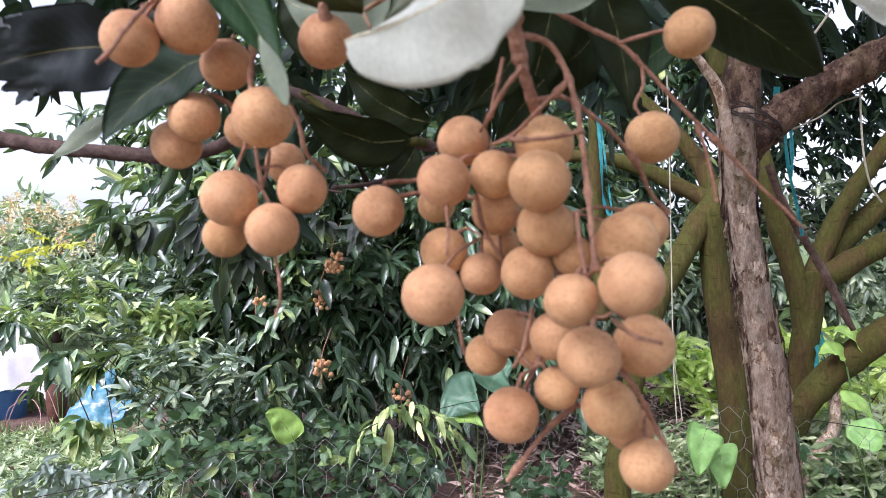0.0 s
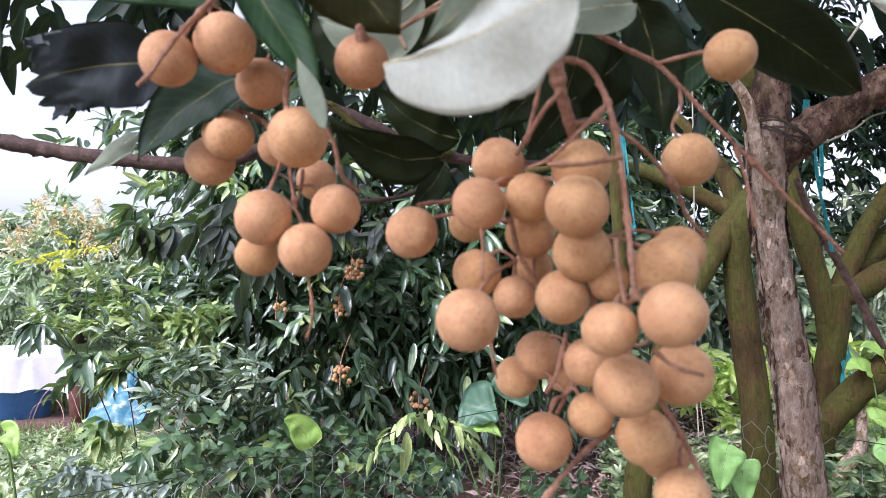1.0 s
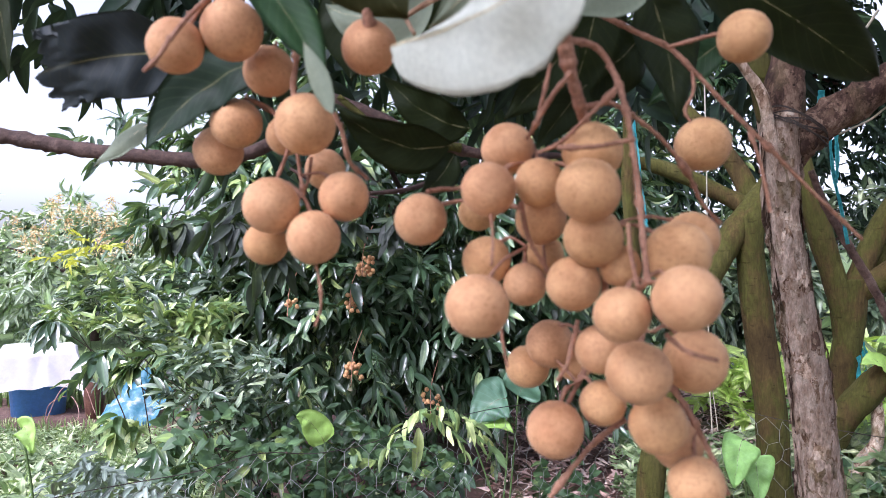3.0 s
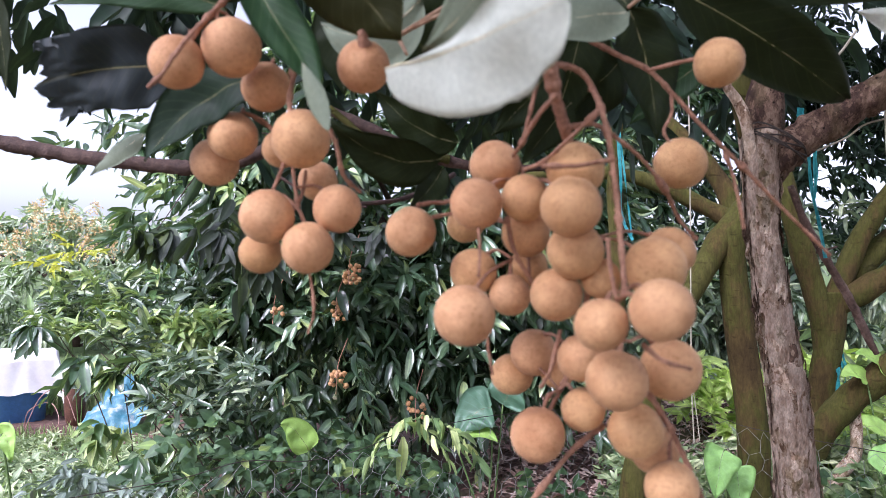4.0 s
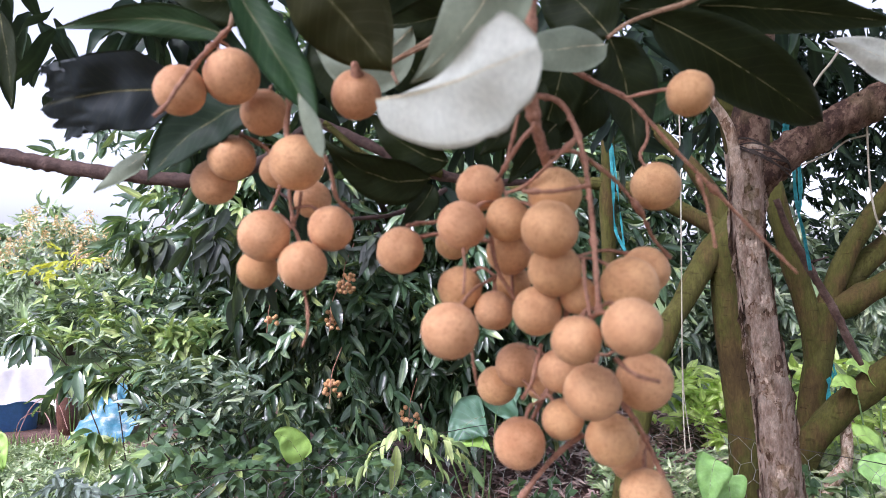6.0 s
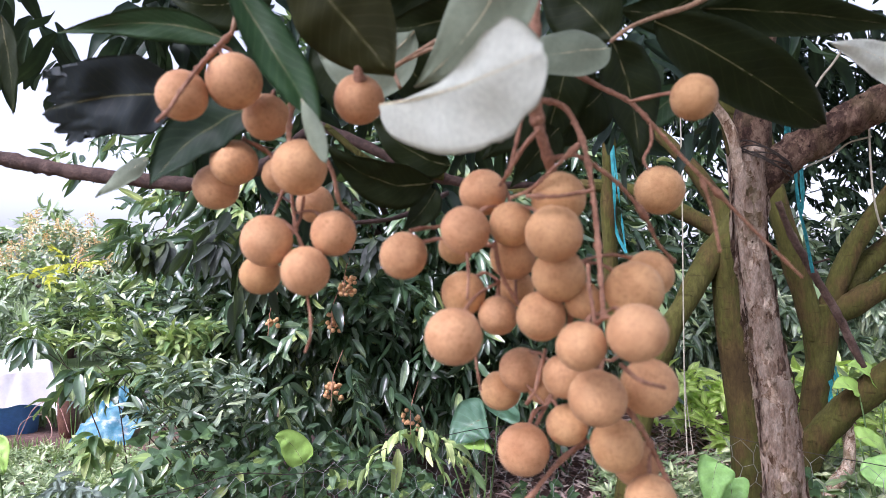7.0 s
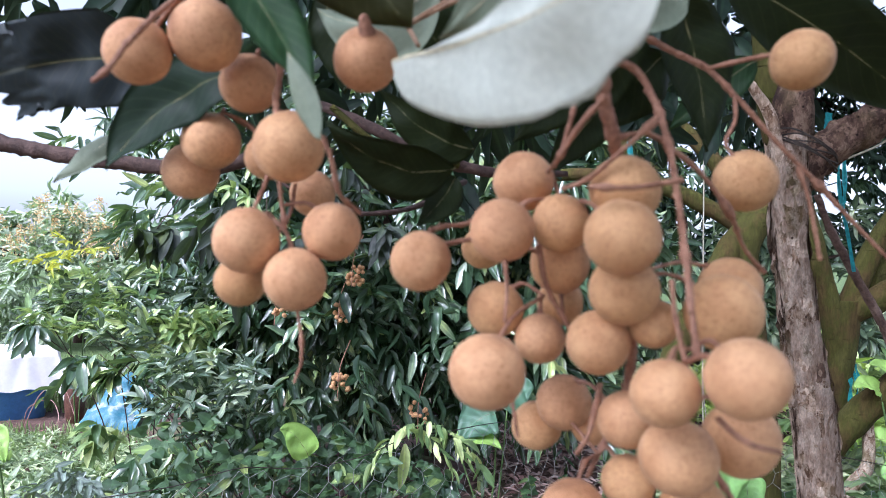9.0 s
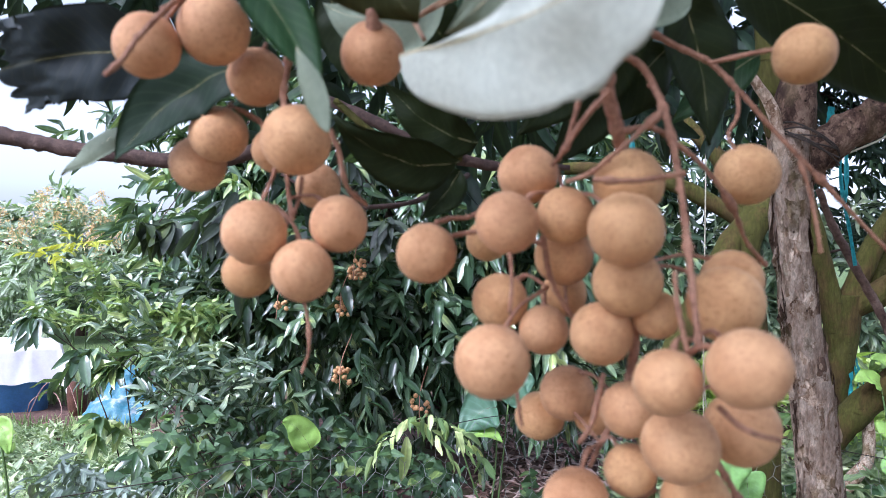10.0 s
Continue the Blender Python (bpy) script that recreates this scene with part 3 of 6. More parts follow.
class Leaves:
    """Gathers many small leaves and makes one mesh of them."""

    def __init__(self, template):
        self.v, self.f = template
        self.out, self.count = [], 0

    def add(self, at, way, up, length, width):
        way, up = np.asarray(way, float), np.asarray(up, float)
        way = way / (np.linalg.norm(way) + 1e-9)
        x = np.cross(way, up)
        x = x / (np.linalg.norm(x) + 1e-9)
        z = np.cross(x, way)
        along = self.v[:, 1:2]
        across = self.v[:, :1] * width + SHAPE.normal(0, 0.07) * length * along ** 2
        lift = self.v[:, 2:] * SHAPE.uniform(0.1, 2.0) + SHAPE.normal(0, 0.03) * np.sin(along * 9.0)
        self.out.append(np.asarray(at) + across * x + along * length * way + lift * length * z)
        self.count += 1

    def spray(self, at, way, leaves, length, width, droop=0.6, twig=0.25):
        """A twig with leaves on both sides and a tuft at its end, hanging."""
        at, way = np.asarray(at, float), np.asarray(way, float)
        way = way / np.linalg.norm(way)
        side = np.cross(way, (0, 0, 1.0))
        side = side / (np.linalg.norm(side) + 1e-9)
        for k in range(leaves):
            s = (k + 0.5) / leaves
            p = at + way * twig * s + np.array((0, 0, -droop * twig * s * s * 0.6))
            sgn = 1 if k % 2 else -1
            d = way * (0.35 + 0.8 * s) + side * sgn * (1.05 - 0.6 * s) + np.array((0, 0, -droop * G.uniform(0.1, 1.5))) + G.normal(0, 0.32, 3)
            up = np.array((0, 0, 1.0)) + G.normal(0, 0.7, 3)
            q = G.uniform(0.75, 1.2)
            self.add(p, d, up, length * q, width * q * G.uniform(0.85, 1.1))

    def whorl(self, at, way, leaves, length, width, droop=0.8):
        """An umbrella of leaves at a twig's end, opening along way and hanging at the tips."""
        way = np.asarray(way, float)
        way = way / np.linalg.norm(way)
        a = np.cross(way, (0.3, 0.2, 1.0))
        a /= np.linalg.norm(a)
        b = np.cross(way, a)
        for k in range(leaves):
            t = 2.4 * k + G.normal(0, 0.2)
            open_ = 0.35 + 0.9 * (k / leaves)
            d = way * math.cos(open_) + (a * math.cos(t) + b * math.sin(t)) * math.sin(open_) + np.array((0, 0, -droop * G.uniform(0.4, 1.1)))
            q = G.uniform(0.75, 1.15)
            self.add(np.asarray(at) - way * 0.05 * k / leaves, d, way + np.array((0, 0, 0.8)) + G.normal(0, 0.25, 3), length * q, width * q)

    def mesh(self, name, mat, parent=None, label=""):
        n = len(self.v)
        faces = np.concatenate([self.f + n * k for k in range(self.count)])
        ob = from_arrays(name, np.concatenate(self.out), faces, mat, parent, label)
        rib = ob.data.attributes.new("rib", "FLOAT", "POINT")
        rib.data.foreach_set("value", np.tile(np.where(np.arange(n) % 3 == 1, 1.0, 0.0), self.count))
        return ob


def crown(leaves, centre, radii, sprays, per, length, width, droop=0.6, hollow=0.55, twig=0.25, front=True):
    """Sprays through an ellipsoid's outer part, pointing outward, on the whole or on the side that faces the path."""
    centre, radii = np.array(centre), np.array(radii)
    done = 0
    while done < sprays:
        d = G.normal(0, 1, 3)
        d /= np.linalg.norm(d)
        if front and d[1] > 0.35:
            continue
        r = G.uniform(hollow, 1.0) * (1 + 0.22 * noise.noise(Vector(d * 2.6)))
        clump = centre + d * r * radii
        for _ in range(6):
            p = clump + G.normal(0, 1, 3) * (0.11, 0.09, 0.10)
            if p[2] < 0.05:
                continue
            out = d + (p - clump) * 5 + np.array((0, -0.35, 0.05)) + G.normal(0, 0.25, 3)
            if G.random() < 0.6:
                leaves.whorl(p, out, per + 3, length, width, droop)
            else:
                leaves.spray(p, out, per, length, width, droop, twig)
        done += 6


# ---------------------------------------------------------------- ground
def build_ground():
    n = 140
    xs = np.linspace(-1, 1, n)
    xs = np.sign(xs) * (abs(xs) * 7 + abs(xs) ** 8 * 900)
    ys = np.linspace(0, 1, n)
    ys = -8 + ys * 22 + ys ** 9 * 1500
    verts, faces = [], []
    for y in ys:
        for x in xs:
            z = 0.05 * noise.noise(Vector((x * 0.9, y * 0.9, 0))) + 0.03 * noise.noise(Vector((x * 3, y * 3, 5)))
            bank = math.exp(-((y - 5.4) / 0.9) ** 2) * 0.10 * (1 if x > -1.5 else 0.3)
            verts.append((x, y, z + bank))
    for j in range(n - 1):
        for i in range(n - 1):
            a = j * n + i
            faces.append((a, a + 1, a + n + 1, a + n))
    ob = from_arrays("ground", verts, faces, GROUND)
    tagged(ob, "red-brown leaf litter and weedy soil of an orchard floor", "ground", kind="structure")


build_ground()


def build_litter():
    lv = Leaves(leaf_template(rows=2, bend=0.1))
    for _ in range(12000):
        x, y = G.uniform(-1.6, 3.4), G.uniform(2.7, 6.6)
        if x < 0.05:
            continue
        z = 0.05 * noise.noise(Vector((x * 0.9, y * 0.9, 0))) + math.exp(-((y - 5.4) / 0.9) ** 2) * 0.10
        a = G.uniform(0, 6.3)
        lv.add((x, y, z + G.uniform(0.015, 0.05)), (math.cos(a), math.sin(a), G.normal(0, 0.3)), (G.normal(0, 0.4), G.normal(0, 0.4), 1), G.uniform(0.05, 0.11), G.uniform(0.02, 0.04))
    tagged(lv.mesh("leaf_litter", LITTER), "curled dead reddish leaves scattered over bare soil", "leaf litter", kind="stuff")


build_litter()


def build_grass():
    lv = Leaves(leaf_template(rows=3, slim=0.45, full=0.6, bend=0.35))
    for x0, x1, y0, y1, n, h in ((-4.6, -1.4, 3.6, 5.0, 1100, 0.09), (-3.9, -2.5, 4.5, 5.1, 600, 0.085), (-4.6, -1.4, 5.6, 7.5, 1500, 0.22), (1.6, 3.4, 2.6, 3.8, 700, 0.22)):
        for _ in range(n):
            a = G.uniform(0, 6.3)
            lv.add((G.uniform(x0, x1), G.uniform(y0, y1), -0.01), (math.cos(a) * 0.45, math.sin(a) * 0.45, 1), (math.cos(a), math.sin(a), 0.3), h * G.uniform(0.5, 1.4), 0.012 * G.uniform(0.7, 1.6))
    tagged(lv.mesh("grass", GRASS), "tufts of pale green grass and weeds", "grass", kind="stuff")


build_grass()


# ---------------------------------------------------------------- trees behind
def build_tree(name, label, root, fork, limbs, crowns, leaf, per, size, foliage, bark, droop=0.7, radius=0.09, twig=0.25, front=True):
    root, fork = Vector(root), Vector(fork)
    tree = thing(name, label, "tree", at=(0, 0, 0))
    bm = bmesh.new()
    tube(bm, [root, root.lerp(fork, 0.5) + Vector((0.06, 0, 0)), fork], [radius, radius * 0.8, radius * 0.7], 12, 24, 0.25, 14)
    part("trunk", bm, bark, tree)
    for end in limbs:
        bm = bmesh.new()
        end = Vector(end)
        tube(bm, [fork, fork.lerp(end, 0.5) + Vector((0, 0, 0.12)), end], [radius * 0.55, radius * 0.3, radius * 0.1], 8, 18, 0.2, 14)
        part("limb", bm, bark, tree)
    lv = Leaves(leaf)
    for centre, radii, sprays, hollow in crowns:
        crown(lv, centre, radii, sprays, per, *size, droop, hollow, twig, front)
    tagged(lv.mesh("crown", foliage, tree), kind="stuff")
    return tree


build_tree("longan_tree", "dense dark green fruit tree with drooping glossy leaves", (-0.2, 4.6, 0), (-0.2, 4.5, 0.9),
           [(-1.2, 4.1, 1.6), (0.6, 4.0, 1.7), (-0.5, 3.7, 1.9), (0.2, 4.3, 2.3), (-0.9, 4.4, 2.2)],
           [((-0.55, 4.1, 1.75), (1.25, 0.9, 1.10), 680, 0.6), ((-1.40, 4.2, 1.40), (0.72, 0.5, 0.45), 150, 0.5), ((-0.75, 3.75, 1.0), (0.75, 0.5, 0.50), 180, 0.5), ((0.35, 4.1, 1.1), (0.85, 0.6, 0.75), 260, 0.5), ((-0.1, 4.4, 0.7), (1.0, 0.4, 0.5), 160, 0.4), ((-0.35, 4.6, 1.7), (1.2, 0.4, 0.9), 200, 0.2), ((-1.62, 4.0, 2.05), (0.22, 0.2, 0.12), 7, 0.2), ((-2.12, 4.0, 2.02), (0.12, 0.12, 0.16), 5, 0.1), ((-1.18, 3.5, 1.62), (0.30, 0.2, 0.22), 30, 0.2), ((0.85, 4.7, 1.75), (0.75, 0.35, 0.75), 190, 0.1),
            ((0.6, 4.3, 2.4), (1.1, 0.7, 0.8), 120, 0.5)],
           LANCE, 9, (0.130, 0.042), CROWN_DARK, BARK_DARK, 0.85)
build_tree("longan_tree", "green fruit tree standing behind mossy trunks", (2.6, 6.6, 0), (2.6, 6.5, 0.9),
           [(1.6, 6.0, 1.5), (3.4, 6.0, 1.5), (2.6, 5.8, 1.7)],
           [((2.4, 6.2, 1.05), (1.9, 0.6, 0.65), 340, 0.3), ((4.4, 6.4, 1.2), (1.8, 0.7, 0.9), 260, 0.2)],
           LANCE, 8, (0.16, 0.05), CROWN_BACK, BARK_DARK, 0.8)
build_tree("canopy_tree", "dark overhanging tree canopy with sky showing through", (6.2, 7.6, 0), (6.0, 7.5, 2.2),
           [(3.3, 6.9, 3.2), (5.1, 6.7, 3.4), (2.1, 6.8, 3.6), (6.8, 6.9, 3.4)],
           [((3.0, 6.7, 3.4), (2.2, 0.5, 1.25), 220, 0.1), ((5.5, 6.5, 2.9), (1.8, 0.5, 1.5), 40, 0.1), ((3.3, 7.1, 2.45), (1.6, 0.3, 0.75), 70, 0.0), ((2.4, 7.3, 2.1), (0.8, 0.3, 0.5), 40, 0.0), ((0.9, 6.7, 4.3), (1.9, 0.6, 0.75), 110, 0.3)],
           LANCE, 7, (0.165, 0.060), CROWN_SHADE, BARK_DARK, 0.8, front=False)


def fill_canopy():
    """An even veil of small hanging sprays that lets only specks of sky through."""
    tree = bpy.data.objects["canopy_tree"]
    lv = Leaves(LANCE)
    for x0, x1, z0, z1, n in ((1.7, 5.6, 1.95, 3.7, 820), (1.1, 5.6, 1.50, 2.1, 340), (1.2, 2.6, 3.0, 4.4, 190), (2.6, 5.8, 3.5, 4.6, 330)):
        for _ in range(n):
            x, z = G.uniform(x0, x1), G.uniform(z0, z1)
            if noise.noise(Vector((x * 3.0, 3.3, z * 3.0))) < -0.03:
                continue
            lv.spray((x, G.uniform(6.5, 7.3), z), (G.normal(0, 1), G.normal(-0.3, 0.5), -0.2), 8, 0.125, 0.046, 0.8, 0.3)
    # unseen sprays above the view, added to keep sun off the canopy
    for _ in range(620):
        y = G.uniform(3.3, 6.8)
        lv.spray((G.uniform(-0.4, 5.6), y, 1.75 + 0.46 * y + G.uniform(0.1, 1.1)), (G.normal(0, 1), G.normal(0, 1), -0.1), 8, 0.22, 0.08, 0.5, 0.35)
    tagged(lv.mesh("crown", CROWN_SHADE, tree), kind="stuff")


fill_canopy()
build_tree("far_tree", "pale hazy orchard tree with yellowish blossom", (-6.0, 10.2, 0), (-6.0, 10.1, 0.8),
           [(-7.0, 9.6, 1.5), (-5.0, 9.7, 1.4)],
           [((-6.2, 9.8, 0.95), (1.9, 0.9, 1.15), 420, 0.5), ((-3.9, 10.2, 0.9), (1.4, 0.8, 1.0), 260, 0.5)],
           LANCE, 8, (0.20, 0.06), CROWN_FAR_HAZED, BARK_DARK)
build_tree("far_tree", "green orchard tree in the distance, leaf colour paled as by haze", (-9.0, 12.2, 0), (-9.0, 12.1, 0.8),
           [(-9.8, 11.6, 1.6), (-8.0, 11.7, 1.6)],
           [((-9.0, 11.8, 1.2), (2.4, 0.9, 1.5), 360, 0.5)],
           LANCE, 8, (0.24, 0.07), CROWN_FAR_HAZED, BARK_DARK)


def build_shrub(label, foot, boxes, leaf, mat):
    """A loose shrub: stems from the foot, and sprays through boxes of x0, x1, y0, y1, z0, z1, count, leaf length, leaf width, hang."""
    shrub = thing("leafy_shrub", label, "shrub")
    lv = Leaves(leaf)
    foot = Vector(foot)
    for x0, x1, y0, y1, z0, z1, n, length, width, hang in boxes:
        for k in range(n):
            p = np.array((G.uniform(x0, x1), G.uniform(y0, y1), G.uniform(z0, z1)))
            if G.random() < 0.65:
                lv.whorl(p, (G.normal(0, 0.45), -0.4 + G.normal(0, 0.25), 0.9 - hang), 9, length * 1.1, width, 0.35 + hang)
            else:
                lv.spray(p, (G.normal(0, 1), G.normal(-0.3, 0.5), 0.4 - hang), 8, length, width, hang, length * 1.7)
            if k % 24 == 0:
                bm = bmesh.new()
                e = Vector(p)
                tube(bm, [foot, foot.lerp(e, 0.55) + Vector((0.03, 0, 0.08)), e], [0.0035, 0.0015], 6, 14, 0.2, 30)
                part("stem", bm, BARK_DARK, shrub)
    tagged(lv.mesh("crown", mat, shrub), kind="stuff")


build_shrub("yellow-green shrub with fresh pointed leaves", (-1.5, 3.1, 0), [
    (-1.85, -1.35, 2.75, 2.95, 1.05, 1.30, 34, 0.064, 0.026, 0.2), (-1.38, -1.0, 2.65, 2.85, 0.96, 1.14, 40, 0.064, 0.026, 0.25)], LANCE, CROWN_LIGHT)
build_shrub("bright green leafy shoots beside mossy trunks", (2.3, 3.9, 0), [
    (2.0, 2.9, 3.5, 3.9, 0.55, 1.05, 34, 0.10, 0.040, 0.4), (1.75, 2.1, 3.6, 3.9, 0.25, 0.6, 12, 0.10, 0.04, 0.4)], OVAL, CROWN_LIGHT)
build_shrub("bright yellow-green broad leaves under a forked tree", (2.3, 3.5, 0), [
    (1.9, 2.9, 3.35, 3.65, 0.10, 0.62, 46, 0.10, 0.050, 0.3)], OVAL, CROWN_SUNLIT)
build_shrub("sunlit yellow-green plants on open ground", (1.95, 5.2, 0), [
    (1.55, 2.35, 4.75, 5.3, 0.15, 0.60, 62, 0.12, 0.055, 0.2), (2.2, 3.2, 4.0, 4.5, 0.10, 0.80, 46, 0.13, 0.065, 0.3)], OVAL, CROWN_SUNLIT)


def build_fronds(label, foot, tips, mat):
    """Young shoots: thin stems, each with a few feathered leaves."""
    shoots = thing("young_shoots", label, "shoots")
    lv = Leaves(LANCE)
    for tip in tips:
        bm = bmesh.new()
        e = Vector(tip)
        tube(bm, [foot, Vector(foot).lerp(e, 0.6) + Vector((0.02, 0, 0.05)), e], [0.003, 0.0015], 6, 12)
        part("stem", bm, STALK, shoots)
        for k in range(3):
            a = k * 2.1 + tip[0] * 9
            lv.spray(tip, (math.cos(a), -0.4, 0.35 + 0.3 * math.sin(a)), 13, 0.042, 0.014, 0.5, 0.14)
    tagged(lv.mesh("leaves", mat, shoots), kind="stuff")


build_fronds("lime-yellow feathered young shoots above a shrub", (-1.75, 3.0, 0.5), [(-1.64, 2.8, 1.39), (-1.78, 2.85, 1.33)], CROWN_LIME)
build_shrub("grey-green glossy shrub beside the fence", (-0.95, 3.2, 0), [
    (-2.0, -1.2, 2.9, 3.2, 1.06, 1.28, 46, 0.080, 0.028, 0.0), (-1.50, -1.15, 2.65, 2.85, 1.0, 1.12, 18, 0.080, 0.028, 0.05), (-1.22, -0.78, 2.45, 2.75, 0.70, 1.00, 52, 0.072, 0.025, 0.05)], LANCE, CROWN_MID)
build_shrub("low dark green foliage under a fruit tree", (-0.6, 3.3, 0), [
    (-1.25, -0.45, 2.9, 3.3, 0.15, 0.70, 60, 0.095, 0.036, 0.6), (-0.5, -0.05, 3.0, 3.4, 0.08, 0.42, 36, 0.085, 0.034, 0.6), (-1.35, -0.8, 2.5, 2.9, 0.40, 0.62, 16, 0.095, 0.036, 0.5), (-1.9, -0.2, 4.3, 4.7, 0.05, 0.42, 60, 0.11, 0.042, 0.5)], LANCE, CROWN_DARK)
build_shrub("dark glossy leaves hanging in front of a yard", (-1.05, 3.2, 0), [
    (-1.84, -1.70, 2.62, 2.75, 1.06, 1.09, 2, 0.115, 0.046, 0.8), (-1.58, -1.36, 2.6, 2.8, 0.93, 1.03, 4, 0.115, 0.042, 0.8), (-1.42, -1.20, 2.6, 2.8, 0.80, 0.95, 5, 0.105, 0.040, 0.8)], LANCE, CROWN_DARK)
build_shrub("purplish dark old leaves hanging from a bough", (-0.9, 2.7, 1.9), [
    (-1.00, -0.74, 2.4, 2.6, 1.32, 1.60, 12, 0.12, 0.040, 1.0), (-0.75, -0.30, 2.7, 3.1, 1.45, 1.80, 12, 0.11, 0.042, 0.7), (-1.2, -1.05, 2.4, 2.6, 1.44, 1.5, 3, 0.13, 0.045, 1.0)], LANCE, CROWN_PURPLE)


def build_undergrowth():
    lv = Leaves(HEART)
    for x0, x1, y0, y1, z0, z1, n, s in ((-1.12, -0.70, 2.0, 2.5, 0.58, 0.78, 32, 0.046), (-0.85, -0.25, 2.3, 2.8, 0.42, 0.70, 54, 0.048), (-0.7, -0.08, 2.5, 3.0, 0.20, 0.58, 80, 0.044),
                                          (0.28, 0.58, 2.95, 3.3, 0.14, 0.33, 50, 0.05), (1.3, 2.4, 2.5, 2.9, 0.2, 0.5, 26, 0.06)):
        for _ in range(n):
            p = np.array((G.uniform(x0, x1), G.uniform(y0, y1), G.uniform(z0, z1)))
            a = G.uniform(-1.2, 1.2)
            for b in (-1.2, 0.0, 1.2):
                w = np.array((math.sin(a + b), -0.45, -0.35 + 0.7 * math.cos(b) * math.cos(a))) + G.normal(0, 0.3, 3)
                lv.add(p, w, (G.normal(0, 0.6), -0.8 + G.normal(0, 0.5), 0.6 + G.normal(0, 0.4)), s * G.uniform(0.65, 1.3), s * G.uniform(0.6, 0.95))
    tagged(lv.mesh("vine_thicket", VINE), "three-leaved green vines tangled on a wire fence", "vine", kind="stuff")
    lv = Leaves(LANCE)
    for x, y, z, dx in ((-1.02, 1.98, 0.66, 1), (-1.10, 2.0, 0.64, -1), (-1.2, 2.05, 0.60, -1), (-0.98, 2.02, 0.60, -1), (-1.25, 2.1, 0.55, 1), (-1.42, 2.3, 0.60, 1), (-1.36, 2.25, 0.57, 1), (-1.48, 2.4, 0.52, 1), (-1.3, 2.3, 0.62, -1)):
        for k in range(3):
            lv.spray((x + G.normal(0, 0.03), y + G.normal(0, 0.03), z + G.normal(0, 0.03)), (dx, -0.3, 0.1), 13, 0.055, 0.020, 0.7, 0.22)
    tagged(lv.mesh("fern_fronds", SILVER), "silvery grey-green feathery fronds", "fern", kind="stuff")
    lv = Leaves(LANCE)
    for x, y, z, dx in ((-0.22, 2.50, 0.76, 0.9), (-0.15, 2.52, 0.77, 0.8), (-0.16, 2.48, 0.77, -0.6), (-0.10, 2.56, 0.73, 0.9)):
        lv.spray((x, y, z), (dx, -0.25, 0.10), 12, 0.075, 0.025, 1.5, 0.19)
    lv.add((-0.213, 2.441, 0.706), (0.0, -0.1, -1.0), (0.2, -1, 0), 0.17, 0.045)
    for x, y, z in ((-0.908, 2.561, 1.642), (-0.852, 2.563, 1.609), (-1.031, 2.558, 1.708), (-1.221, 2.654, 1.720), (-0.779, 2.666, 1.504)):
        lv.whorl((x, y, z), (0, -0.7, 0.3), 7, 0.07, 0.026, 0.6)
    for x, y, z in ((-1.62, 2.85, 0.62), (-1.55, 2.8, 0.66), (-1.58, 2.82, 0.58), (-1.5, 2.85, 0.60)):
        lv.whorl((x, y, z), (0, -0.6, 0.4), 7, 0.085, 0.038, 1.1)
    tagged(lv.mesh("fresh_shoots", CROWN_LIGHT), "light green feathered shoots over a fence", "shoots", kind="stuff")
    lv = Leaves(OVAL)
    for _ in range(2700):
        y = G.uniform(2.4, 4.7)
        x = -0.68 * y + G.uniform(-0.5, 0.95)
        p = np.array((x, y, G.uniform(0.03, 0.34 - 0.05 * y)))
        for _ in range(4):
            lv.add(p, (G.normal(0, 1), G.normal(-0.3, 0.6), G.uniform(0, 0.8)), (G.normal(0, 0.6), -0.3, 1), G.uniform(0.015, 0.075), G.uniform(0.006, 0.019))
    for _ in range(260):
        y = G.uniform(2.3, 4.0)
        p = np.array((-0.68 * y + G.uniform(-0.45, 0.8), y, G.uniform(0.08, 0.40 - 0.06 * y)))
        lv.whorl(p, (G.normal(0, 0.4), -0.4, 0.9), 6, G.uniform(0.05, 0.10), G.uniform(0.024, 0.042), 0.4)
    for _ in range(1000):
        p = np.array((G.uniform(0.75, 1.75), G.uniform(3.1, 3.75), G.uniform(0.03, 0.36)))
        for _ in range(4):
            lv.add(p, (G.normal(0, 1), G.normal(-0.3, 0.6), G.uniform(0, 0.8)), (G.normal(0, 0.4), -0.3, 1), G.uniform(0.03, 0.065), G.uniform(0.012, 0.028))
    for x0, x1, y0, y1, z0, z1, n in ((1.45, 2.7, 2.8, 3.6, 0.05, 0.48, 900), (2.3, 3.4, 4.9, 5.4, 0.10, 0.50, 200)):
        for _ in range(n):
            p = np.array((G.uniform(x0, x1), G.uniform(y0, y1), G.uniform(z0, z1)))
            for _ in range(4):
                lv.add(p, (G.normal(0, 1), G.normal(-0.3, 0.6), G.uniform(-0.2, 0.8)), (G.normal(0, 0.5), -0.3, 1), G.uniform(0.04, 0.09), G.uniform(0.02, 0.045))
    for _ in range(420):
        p = np.array((G.uniform(0.4, 5.0), G.uniform(6.0, 7.4), G.uniform(0.05, 0.75)))
        for _ in range(5):
            lv.add(p, (G.normal(0, 1), G.normal(-0.3, 0.6), G.uniform(-0.3, 0.8)), (G.normal(0, 0.4), -0.3, 1), G.uniform(0.10, 0.18), G.uniform(0.05, 0.08))
    tagged(lv.mesh("weeds", WEEDS), "low pale green leafy weeds", "weeds", kind="stuff")


build_undergrowth()


